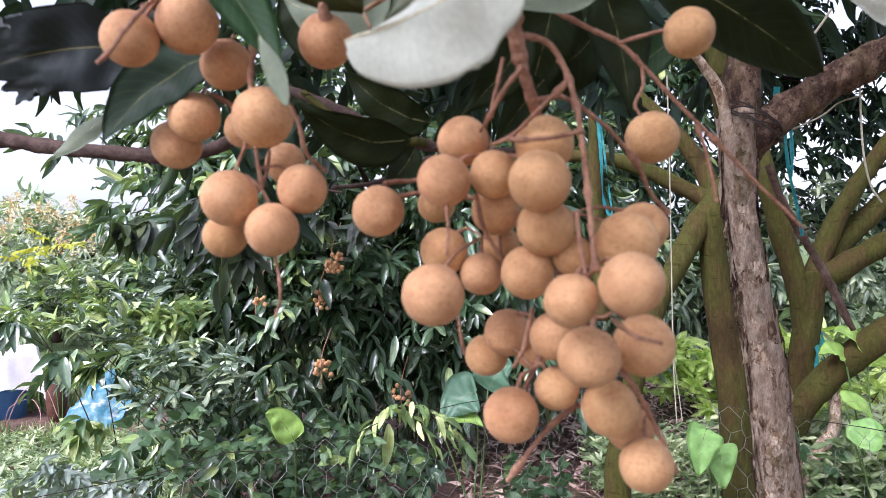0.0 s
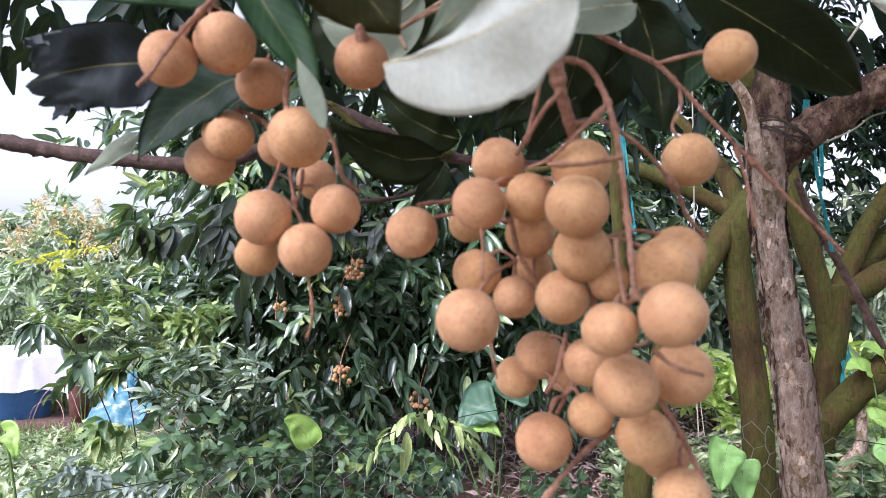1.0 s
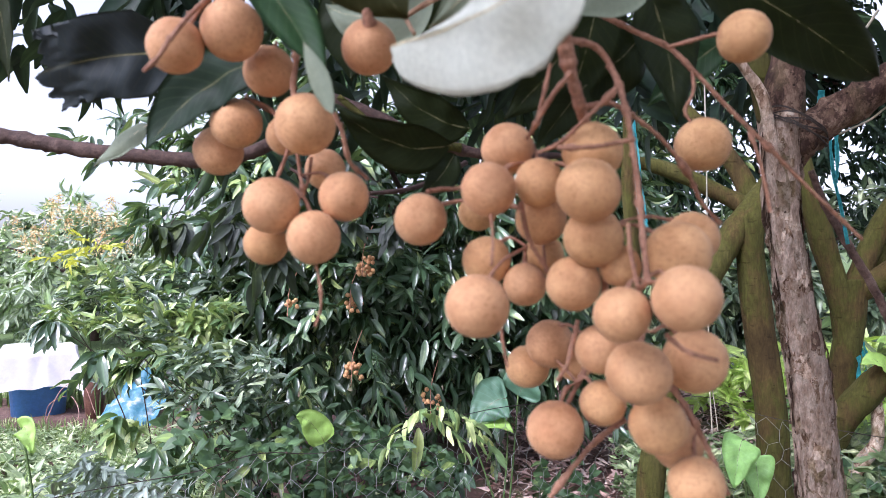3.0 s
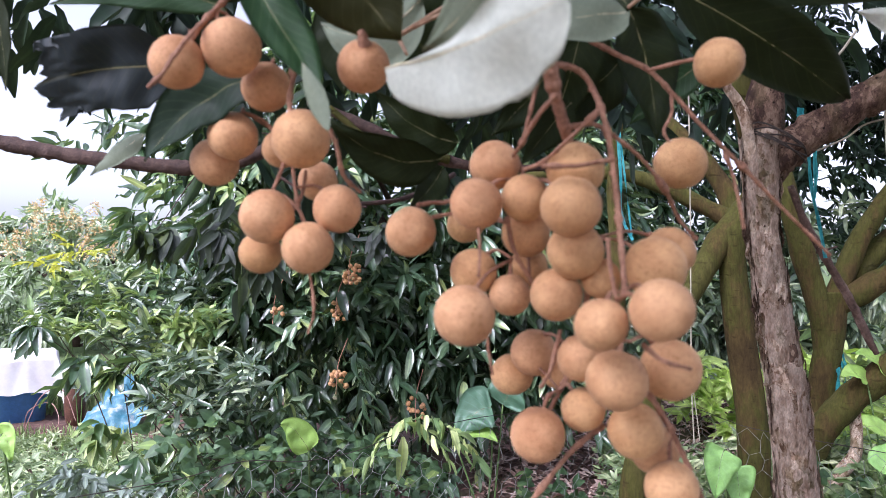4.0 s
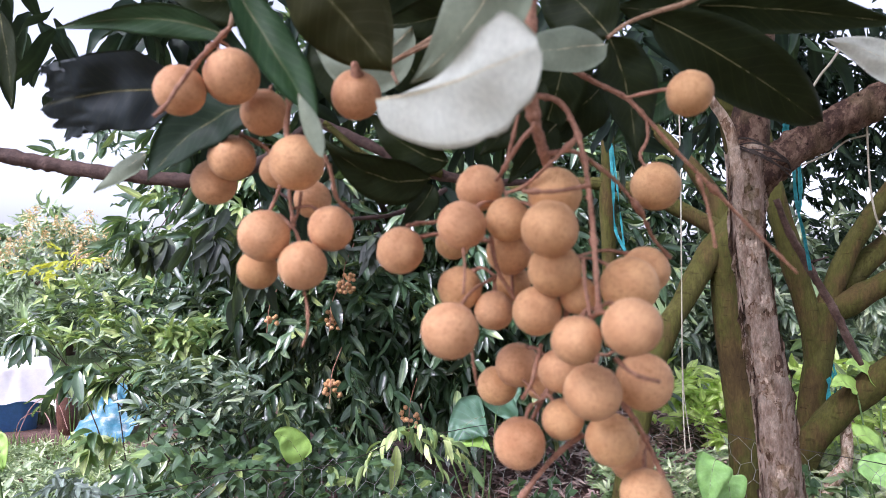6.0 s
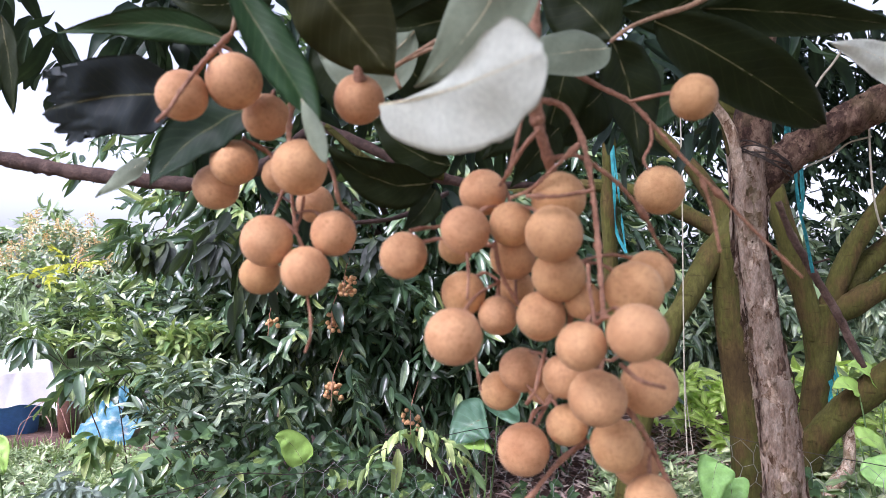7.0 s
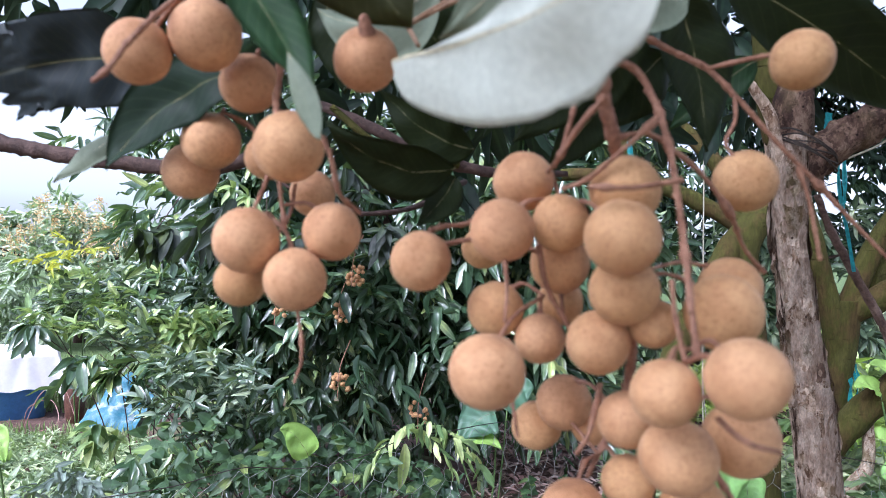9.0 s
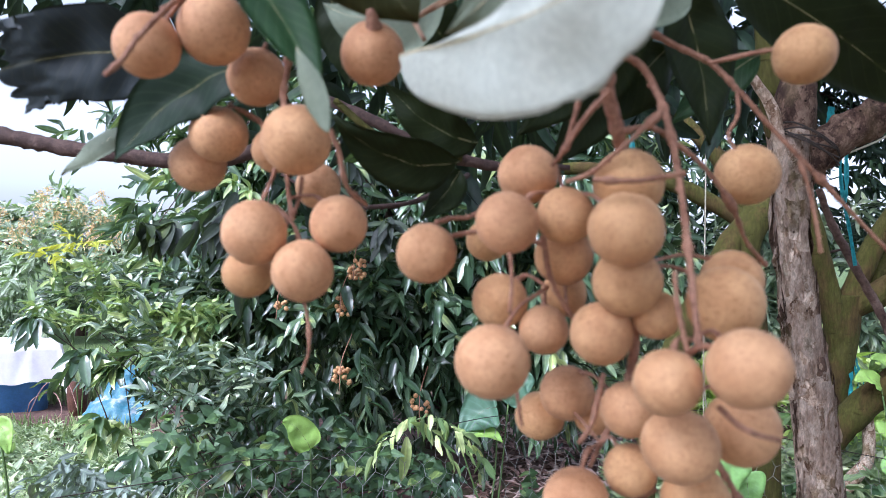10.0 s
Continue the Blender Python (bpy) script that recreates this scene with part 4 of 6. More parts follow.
def broad_plant(label, foot, leaves):
    """A plant with a few broad heart-shaped leaves on long stalks."""
    plant = thing("broad_leaf_plant", label, "plant", at=(0, 0, 0))
    foot = Vector(foot)
    for base, tip, width, face, mat in leaves:
        base, tip = Vector(base), Vector(tip)
        lf = blade("leaf", base, base.lerp(tip, 0.5) + Vector((0, 0, 0.03)), tip, width, face, [mat, mat], plant, shape=(0.5, 0.6), fold=0.2, wave=0.05, rib=RIB, seed=R.random() * 9)
        bm = bmesh.new()
        tube(bm, [foot + Vector((R.uniform(-0.05, 0.05), 0, 0)), foot.lerp(base, 0.6) + Vector((0, 0.03, 0)), base], [0.005, 0.0035], 6, 10)
        part("stalk", bm, STALK, plant)


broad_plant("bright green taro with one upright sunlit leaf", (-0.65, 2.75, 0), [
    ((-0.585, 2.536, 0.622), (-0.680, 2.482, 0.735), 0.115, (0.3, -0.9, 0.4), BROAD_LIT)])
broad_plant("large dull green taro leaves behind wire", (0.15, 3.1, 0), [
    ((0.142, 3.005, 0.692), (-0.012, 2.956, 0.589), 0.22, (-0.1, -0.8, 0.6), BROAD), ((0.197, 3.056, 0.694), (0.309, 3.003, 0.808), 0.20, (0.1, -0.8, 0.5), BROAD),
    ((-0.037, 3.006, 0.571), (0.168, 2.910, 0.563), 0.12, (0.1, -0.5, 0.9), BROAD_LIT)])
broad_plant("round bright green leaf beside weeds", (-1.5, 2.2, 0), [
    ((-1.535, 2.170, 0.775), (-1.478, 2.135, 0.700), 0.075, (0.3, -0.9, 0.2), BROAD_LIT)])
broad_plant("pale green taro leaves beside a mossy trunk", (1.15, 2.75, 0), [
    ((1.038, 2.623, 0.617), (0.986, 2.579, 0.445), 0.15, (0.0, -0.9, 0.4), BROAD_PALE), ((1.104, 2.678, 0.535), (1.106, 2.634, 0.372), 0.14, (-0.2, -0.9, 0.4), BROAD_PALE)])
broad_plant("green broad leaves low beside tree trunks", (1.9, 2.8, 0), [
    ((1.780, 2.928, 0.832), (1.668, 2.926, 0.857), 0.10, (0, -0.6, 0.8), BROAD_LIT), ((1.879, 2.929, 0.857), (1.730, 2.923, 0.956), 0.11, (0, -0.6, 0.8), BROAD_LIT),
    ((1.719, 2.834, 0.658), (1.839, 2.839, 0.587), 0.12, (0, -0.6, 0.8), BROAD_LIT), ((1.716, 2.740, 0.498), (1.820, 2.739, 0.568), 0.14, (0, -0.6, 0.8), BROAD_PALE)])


# ---------------------------------------------------------------- fence
def build_fence():
    fence = thing("wire_fence", "sagging hexagonal wire netting fence, grey and rusty", "fence")
    verts, faces = [], []

    def rod(a, b, r):
        a, b = Vector(a), Vector(b)
        t = (b - a).normalized()
        u = t.orthogonal().normalized()
        v = t.cross(u)
        k = len(verts)
        for c in (a, b):
            for j in range(3):
                w = 2.0944 * j
                verts.append(tuple(c + (u * math.cos(w) + v * math.sin(w)) * r))
        for j in range(3):
            faces.append((k + j, k + (j + 1) % 3, k + 3 + (j + 1) % 3, k + 3 + j))

    # the fence runs away from the path, turns at a corner and comes back
    start, corner, end = Vector((-1.60, 1.30, 0)), Vector((0.82, 3.30, 0)), Vector((1.75, 1.65, 0))
    first = (corner - start).length
    total = first + (end - corner).length

    def bent(x, z):
        p = start.lerp(corner, x / first) if x < first else corner.lerp(end, (x - first) / (total - first))
        dz = 0.03 * noise.noise(Vector((x * 1.7, z * 1.5, 9))) + 0.035 * noise.noise(Vector((x * 7, z * 7, 2)))
        return (p.x + 0.03 * noise.noise(Vector((x * 2.1, z * 2.2, 14))) + 0.035 * noise.noise(Vector((x * 7, z * 7, 5))), p.y + 0.04 * noise.noise(Vector((x * 1.3, z * 2, 4))), p.z + z + dz)

    w, h = 0.085, 0.080
    for row in range(8):
        z = 0.70 - row * h
        off = 0.5 * w * (row % 2)
        for k in range(1, int(total / w)):
            x = k * w + off
            top, left, right = bent(x, z), bent(x - w / 2, z - h * 0.45), bent(x + w / 2, z - h * 0.45)
            rod(top, left, 0.00085)
            rod(top, right, 0.00085)
            rod(left, bent(x - w / 2, z - h), 0.0011)
    from_arrays("netting", verts, faces, WIRE, fence)
    bm = bmesh.new()
    tube(bm, [bent(x * 0.2, 0.705) for x in range(0, int(total / 0.2))], [0.0016, 0.0016], 5, 160)
    part("top_wire", bm, DARK_WIRE, fence)


build_fence()


# ---------------------------------------------------------------- trunks at the right
def limb(bm_pts, radii, mat, parent, name="limb", sides=16, rings=60, rough=0.25, grain=18, ridges=0.0, stretch=0.3):
    bm = bmesh.new()
    tube(bm, bm_pts, radii, sides, rings, rough, grain, stretch, ridges)
    return part(name, bm, mat, parent)


peel = thing("peeling_tree", "slim tree with flaking grey-pink bark", "tree")
STEM_LINE = [(0.477, 1.056, 1.561), (0.471, 1.048, 1.504), (0.478, 1.053, 1.394), (0.497, 1.058, 1.256), (0.517, 1.063, 1.146), (0.532, 1.068, 1.018), (0.546, 1.073, 0.890), (0.60, 1.07, 0.35), (0.62, 1.08, -0.03)]
STEM_RADII = [0.024, 0.027, 0.0235, 0.0268, 0.0295, 0.0308, 0.033, 0.040, 0.050]
limb(STEM_LINE, STEM_RADII, BARK_PEEL, peel, "trunk", 72, 520, 0.09, 80, 0.06, 0.45)
limb([(0.479, 1.066, 1.441), (0.491, 1.059, 1.492), (0.512, 1.048, 1.527), (0.548, 1.038, 1.558), (0.606, 1.027, 1.594), (0.672, 1.007, 1.634), (0.765, 0.977, 1.684)], [0.012, 0.020, 0.027, 0.027, 0.026, 0.026, 0.024], BARK_BROWN_SHADED, peel, "limb", 40, 160, 0.30, 60, 0.15, 0.6)
limb([(0.484, 1.067, 1.544), (0.495, 1.074, 1.631), (0.516, 1.090, 1.732), (0.537, 1.117, 1.840), (0.558, 1.163, 1.954)], [0.030, 0.026, 0.020, 0.018, 0.016], BARK_BROWN_SHADED, peel, "limb", 32, 110, 0.30, 50, 0.25, 0.3)
limb([(0.499, 1.117, 1.543), (0.486, 1.125, 1.604), (0.478, 1.132, 1.665), (0.481, 1.149, 1.752), (0.481, 1.165, 1.861)], [0.022, 0.020, 0.019, 0.018, 0.016], BARK_MOSS, peel, "limb", 20, 60)
limb([(0.470, 1.052, 1.468), (0.457, 1.040, 1.508), (0.448, 1.031, 1.538), (0.440, 1.025, 1.569), (0.429, 1.024, 1.600), (0.405, 1.022, 1.634), (0.384, 1.031, 1.666)], [0.006, 0.009, 0.0095, 0.0085, 0.008, 0.0065, 0.005], BARK_PEEL, peel, "branch", 16, 80, 0.25, 80)
limb([(0.585, 1.181, 1.491), (0.611, 1.184, 1.429), (0.652, 1.187, 1.357), (0.695, 1.191, 1.285), (0.724, 1.193, 1.224), (0.743, 1.195, 1.191)], [0.0055, 0.0065, 0.007, 0.0072, 0.0072, 0.005], BARK_BROWN, peel, "branch", 12, 60, 0.15, 60, 0.4)


def bark_flake(line, k, r, a, wide, high, lift, mat):
    """One loose scale of bark with a ragged outline, hugging the trunk and lifting at its rim."""
    bm = bmesh.new()
    c = line[k]
    seed = R.random() * 50
    mid = bm.verts.new(c + Vector((math.cos(a) * (r + 0.0006), math.sin(a) * (r + 0.0006), 0)))
    rim = []
    for j in range(9):
        w = j / 9 * 6.28319
        q = 1 + 0.9 * noise.noise(Vector((math.cos(w) * 1.4, math.sin(w) * 1.4, seed)))
        ang = a + wide * q * math.cos(w)
        up = high * q * math.sin(w)
        near = line[max(0, min(len(line) - 1, k - int(up / 0.0035)))]
        rr = r + lift * (0.3 + max(0.0, noise.noise(Vector((w, seed, 1)))) * 2.4)
        rim.append(bm.verts.new(Vector((near.x, near.y, c.z + up)) + Vector((math.cos(ang) * rr, math.sin(ang) * rr, 0))))
    for j in range(9):
        bm.faces.new((mid, rim[j], rim[(j + 1) % 9]))
    bmesh.ops.solidify(bm, geom=bm.faces[:], thickness=0.0009)
    bmesh.ops.recalc_face_normals(bm, faces=bm.faces[:])
    ob = part("bark_flake", bm, mat, peel)
    ob.data.polygons.foreach_set("use_smooth", [False] * len(ob.data.polygons))
    return ob


def build_flakes():
    """Scales of bark over the slim trunk: thin plates on its face, long loose strips along its sides."""
    line, tang = spline(STEM_LINE, 400)
    def radius(k):
        s = k / 399 * (len(STEM_RADII) - 1)
        i = min(int(s), len(STEM_RADII) - 2)
        return STEM_RADII[i] + (STEM_RADII[i + 1] - STEM_RADII[i]) * (s - i)
    for _ in range(230):
        k = R.randrange(18, 300)
        bark_flake(line, k, radius(k) * 1.055, -math.pi / 2 + R.uniform(-1.6, 1.6), R.uniform(0.14, 0.42), R.uniform(0.007, 0.026), R.uniform(0.0004, 0.0016), R.choice((BARK_FLAKE, BARK_FLAKE, BARK_FLAKE, BARK_PEEL)))
    for _ in range(90):
        k = R.randrange(18, 300)
        bark_flake(line, k, radius(k) * 1.06, math.pi * R.choice((1.06, 1.94)) + R.uniform(-0.22, 0.22), R.uniform(0.08, 0.18), R.uniform(0.014, 0.045), R.uniform(0.001, 0.0045), R.choice((BARK_FLAKE, BARK_BROWN_SHADED, BARK_PEEL)))

    for _ in range(16):
        k = R.randrange(92, 178)
        bark_flake(line, k, radius(k) * 1.07, math.pi * 1.08 + R.uniform(-0.12, 0.2), R.uniform(0.10, 0.2), R.uniform(0.018, 0.036), R.uniform(0.003, 0.007), R.choice((BARK_FLAKE, BARK_PEEL, BARK_BROWN_SHADED)))
    bm = bmesh.new()
    bmesh.ops.create_uvsphere(bm, u_segments=20, v_segments=14, radius=1)
    for v in bm.verts:
        d = v.co.normalized()
        w = 1 + 0.25 * noise.noise(d * 2.4) - 0.55 * math.exp(-((1 + d.y) / 0.10) ** 2)
        v.co = Vector((d.x * 0.0095, d.y * 0.008, d.z * 0.017)) * w + Vector((0.512, 1.036, 1.214))
    part("knot", bm, BARK_BROWN_SHADED, peel)


build_flakes()

wire = thing("binding_wire", "dark wire wound round a forked trunk", "wire")
for k in range(6):
    c0, c1 = Vector((0.470, 1.046, 1.557)), Vector((0.520, 1.040, 1.525))
    pts = []
    for j in range(15):
        a = j / 14 * 2 * math.pi
        c = c0.lerp(c1, 0.5 + 0.5 * math.cos(a))
        pts.append(c + Vector((math.cos(a) * 0.016, math.sin(a) * 0.036, 0.006 * math.sin(a * 2 + k * 1.3) + (k - 2.5) * 0.0035 - 0.004 * math.cos(a))))
    coil = bmesh.new()
    tube(coil, pts, [0.0013, 0.0013], 5, 70)
    part("coil", coil, DARK_WIRE, wire)

mossy = thing("mossy_tree", "old tree with mossy olive-brown trunk and spreading limbs", "tree")
limb([(1.253, 2.841, 1.585), (1.152, 2.793, 1.473), (1.150, 2.800, 1.281), (1.182, 2.810, 1.041), (1.219, 2.820, 0.801), (1.243, 2.829, 0.560), (1.275, 2.842, 0.248), (1.40, 2.82, 0.0)],
     [0.052, 0.058, 0.058, 0.060, 0.062, 0.062, 0.07, 0.10], BARK_MOSS, mossy, "trunk", 40, 160, 0.12, 14, 0.15)
limb([(1.342, 2.887, 1.713), (1.209, 2.840, 1.573), (1.097, 2.793, 1.453), (0.967, 2.748, 1.258), (0.868, 2.702, 1.097), (0.799, 2.709, 0.889), (0.708, 2.726, 0.402), (0.72, 2.7, 0.0)], [0.05, 0.05, 0.052, 0.048, 0.046, 0.046, 0.05, 0.06], BARK_MOSS, mossy, "limb", 24, 90, 0.22, 12, 0.1)
limb([(1.185, 2.842, 1.511), (1.081, 2.887, 1.588), (0.922, 2.931, 1.680), (0.732, 2.975, 1.749), (0.463, 3.070, 1.774), (0.259, 3.167, 1.746)], [0.045, 0.04, 0.034, 0.03, 0.026, 0.02], BARK_MOSS, mossy, "limb", 20, 80, 0.22, 12)
limb([(1.205, 2.892, 1.539), (1.155, 2.934, 1.706), (1.053, 2.977, 1.866), (0.941, 3.068, 2.029), (0.752, 3.156, 2.283)], [0.045, 0.04, 0.034, 0.028, 0.02], BARK_MOSS, mossy, "limb", 20, 80, 0.22, 12)
limb([(0.705, 2.963, 2.071), (0.693, 2.974, 1.762), (0.707, 2.988, 1.402), (0.721, 3.003, 1.016)], [0.03, 0.032, 0.034, 0.036], BARK_MOSS, mossy, "limb", 16, 60)

forked = thing("mossy_tree", "forked old tree with olive-brown bark and heavy low limbs", "tree")
limb([(1.784, 3.214, 1.216), (1.788, 3.221, 1.051), (1.761, 3.228, 0.832), (1.718, 3.238, 0.557), (1.691, 3.248, 0.283), (1.651, 3.260, -0.047), (1.66, 3.2, 0.0)], [0.072, 0.064, 0.062, 0.064, 0.068, 0.08, 0.11], BARK_MOSS, forked, "trunk", 40, 160, 0.12, 14, 0.1)
limb([(1.766, 3.230, 0.804), (1.766, 3.221, 1.024), (1.699, 3.212, 1.243), (1.627, 3.202, 1.462), (1.577, 3.194, 1.654), (1.540, 3.234, 1.910), (1.528, 3.367, 2.343)], [0.050, 0.060, 0.060, 0.056, 0.054, 0.05, 0.045], BARK_MOSS, forked, "limb", 24, 90, 0.22, 12, 0.1)
limb([(1.771, 3.218, 1.106), (1.847, 3.212, 1.298), (1.935, 3.206, 1.491), (2.058, 3.201, 1.683), (2.290, 3.194, 1.986)], [0.06, 0.05, 0.045, 0.042, 0.036], BARK_MOSS, forked, "limb", 20, 80, 0.22, 12)
limb([(1.775, 3.235, 1.115), (1.878, 3.166, 1.205), (2.029, 3.115, 1.307), (2.251, 3.013, 1.459)], [0.046, 0.058, 0.056, 0.05], BARK_MOSS, forked, "limb", 20, 80, 0.22, 12)
limb([(1.854, 3.266, 1.214), (1.993, 3.262, 1.368), (2.146, 3.260, 1.508), (2.401, 3.206, 1.712)], [0.06, 0.055, 0.05, 0.045], BARK_MOSS, forked, "limb", 20, 80, 0.22, 12)
limb([(1.617, 3.143, 0.369), (1.663, 3.086, 0.582), (1.764, 3.032, 0.724), (1.879, 2.928, 0.887), (2.102, 2.823, 1.116)], [0.06, 0.068, 0.066, 0.062, 0.055], BARK_MOSS, forked, "limb", 24, 90, 0.22, 12, 0.1)



def overhead(tree, boxes):
    """Unseen leaves added above the view as a tree's crown, to shade its trunk."""
    lv = Leaves(LANCE)
    for x0, x1, y0, y1, n in boxes:
        for _ in range(n):
            y = G.uniform(y0, y1)
            lv.spray((G.uniform(x0, x1), y, 1.62 + 0.46 * y + G.uniform(0.05, 0.6)), (G.normal(0, 1), G.normal(0, 1), -0.1), 8, 0.13, 0.042, 0.5, 0.2)
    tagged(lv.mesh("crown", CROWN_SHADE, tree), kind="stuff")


overhead(mossy, [(0.2, 1.6, 1.2, 2.9, 80)])
overhead(forked, [(1.2, 2.9, 1.6, 3.3, 80)])

sapling = thing("young_tree", "thin pale crooked young tree stem", "tree")
limb([(1.769, 3.029, 0.814), (1.798, 3.037, 0.608), (1.791, 3.042, 0.479), (1.714, 3.045, 0.376), (1.637, 3.049, 0.221), (1.68, 3.0, 0)], [0.018, 0.026, 0.028, 0.030, 0.032, 0.036], BARK_PEEL, sapling, "trunk", 16, 60)


# ---------------------------------------------------------------- strings
def cord(name, label, cat, pts, r, mat):
    bm = bmesh.new()
    tube(bm, pts, [r, r], 6, 12 * len(pts))
    return tagged(part(name, bm, mat), label, cat)


cord("string", "pale frayed hanging string", "string", [(0.748, 2.169, 1.910), (0.755, 2.179, 1.656), (0.760, 2.192, 1.297), (0.766, 2.205, 0.957), (0.776, 2.213, 0.750)], 0.0022, STRING)
cord("string", "pale frayed hanging string", "string", [(0.760, 2.195, 1.222), (0.772, 2.215, 0.975), (0.787, 2.211, 0.825), (0.795, 2.213, 0.759)], 0.0016, STRING)
cord("string", "white thread dangling from a limb", "string", [(0.648, 1.017, 1.620), (0.658, 1.030, 1.538), (0.663, 1.032, 1.484), (0.674, 1.034, 1.439), (0.692, 1.036, 1.412)], 0.0016, STRING)
cord("string", "white thread dangling from a limb", "string", [(0.578, 1.079, 1.537), (0.625, 1.079, 1.558), (0.642, 1.059, 1.575), (0.660, 1.029, 1.579)], 0.0016, STRING)
cord("string", "white thread tied to a twig", "string", [(0.878, 1.472, 1.872), (0.853, 1.473, 1.835), (0.830, 1.473, 1.807), (0.814, 1.474, 1.781)], 0.0028, STRING)


def ribbon(label, pts, w, mat):
    """A thin crumpled strip of plastic."""
    line, tang = spline(pts, 24)
    bm = bmesh.new()
    rows = []
    for k, (c, t) in enumerate(zip(line, tang)):
        s = t.cross(Vector((0, 1, 0))).normalized()
        s = Matrix.Rotation(0.9 * noise.noise(Vector((k * 0.25, w * 90, pts[0][0] * 5))) * 2, 3, t) @ s
        rows.append([bm.verts.new(c + s * w * u) for u in (-0.5, 0, 0.5)])
    for a, b in zip(rows, rows[1:]):
        for j in range(2):
            bm.faces.new((a[j], a[j + 1], b[j + 1], b[j]))
    bmesh.ops.solidify(bm, geom=bm.faces[:], thickness=0.0008)
    tagged(part("ribbon", bm, mat), label, "ribbon")


for pts, w in (([(0.589, 1.128, 1.555), (0.593, 1.130, 1.505), (0.599, 1.132, 1.466), (0.609, 1.134, 1.426), (0.621, 1.136, 1.362)], 0.006), ([(0.600, 1.129, 1.555), (0.603, 1.131, 1.495), (0.600, 1.132, 1.464)], 0.007),
               ([(0.693, 2.917, 1.958), (0.704, 2.905, 1.753), (0.715, 2.912, 1.552), (0.760, 2.917, 1.451)], 0.014), ([(0.704, 2.918, 1.932), (0.730, 2.908, 1.677), (0.755, 2.916, 1.476)], 0.009),
               ([(1.815, 3.225, 0.942), (1.781, 3.149, 0.818), (1.742, 3.092, 0.724)], 0.020), ([(1.826, 3.226, 0.928), (1.813, 3.150, 0.805), (1.757, 3.093, 0.711)], 0.016), ([(1.843, 3.227, 0.914), (1.823, 3.130, 0.822), (1.807, 3.052, 0.753)], 0.018),
               ([(0.602, 1.176, 1.630), (0.600, 1.177, 1.604), (0.595, 1.178, 1.584)], 0.012)):
    ribbon("torn teal plastic ribbon tied to a branch", pts, w, TEAL)


# ---------------------------------------------------------------- yard things at the left
def build_tub():
    tub = thing("blue_tub", "blue plastic tub covered by a white sheet", "tub", at=(-3.70, 5.45, 0))
    tub.rotation_euler = (0, 0, radians(32))
    bm = bmesh.new()
    prof = [(0.36, 0.0), (0.42, 0.50), (0.46, 0.50), (0.46, 0.53), (0.40, 0.53), (0.34, 0.04)]
    loops = []
    for s, z in prof:
        loop = []
        for k in range(32):
            a = k / 32 * 2 * math.pi
            c, d = math.cos(a), math.sin(a)
            e = (abs(c) ** 4 + abs(d) ** 4) ** -0.25
            loop.append(bm.verts.new((c * e * s * 0.54, d * e * s * 0.62, z)))
        loops.append(loop)
    for a, b in zip(loops, loops[1:]):
        for k in range(32):
            bm.faces.new((a[k], a[(k + 1) % 32], b[(k + 1) % 32], b[k]))
    bm.faces.new(loops[0][::-1])
    bm.faces.new(loops[-1])
    part("body", bm, BLUE, tub)
    sheet = bmesh.new()
    n = 34
    vs = []
    for j in range(n):
        for i in range(n):
            x, y = (i / (n - 1) - 0.5) * 0.86, (j / (n - 1) - 0.5) * 1.22
            over_x, over_y = max(0.0, abs(x) - 0.275), max(0.0, abs(y) - 0.305)
            fold = noise.noise(Vector((x * 7, y * 2, 3)))
            z = 0.585 - over_x - over_y + 0.02 * noise.noise(Vector((x * 5, y * 5, 2))) + 0.03 * fold * min(1.0, over_y * 6)
            hang = 0.22 * over_x + 0.10 * over_y + 0.018 * abs(fold)
            vs.append(sheet.verts.new((math.copysign(min(abs(x), 0.275) + (hang if over_x else 0.0), x), math.copysign(min(abs(y), 0.305) + (hang if over_y else 0.0), y), z)))
    for j in range(n - 1):
        for i in range(n - 1):
            a = j * n + i
            sheet.faces.new((vs[a], vs[a + 1], vs[a + n + 1], vs[a + n]))
    ob = part("cover_sheet", sheet, SHEET)
    ob.location, ob.rotation_euler = (-3.70, 5.45, 0), (0, 0, radians(32))
    tagged(ob, "crumpled white plastic sheet draped over a tub", "sheet")


build_tub()


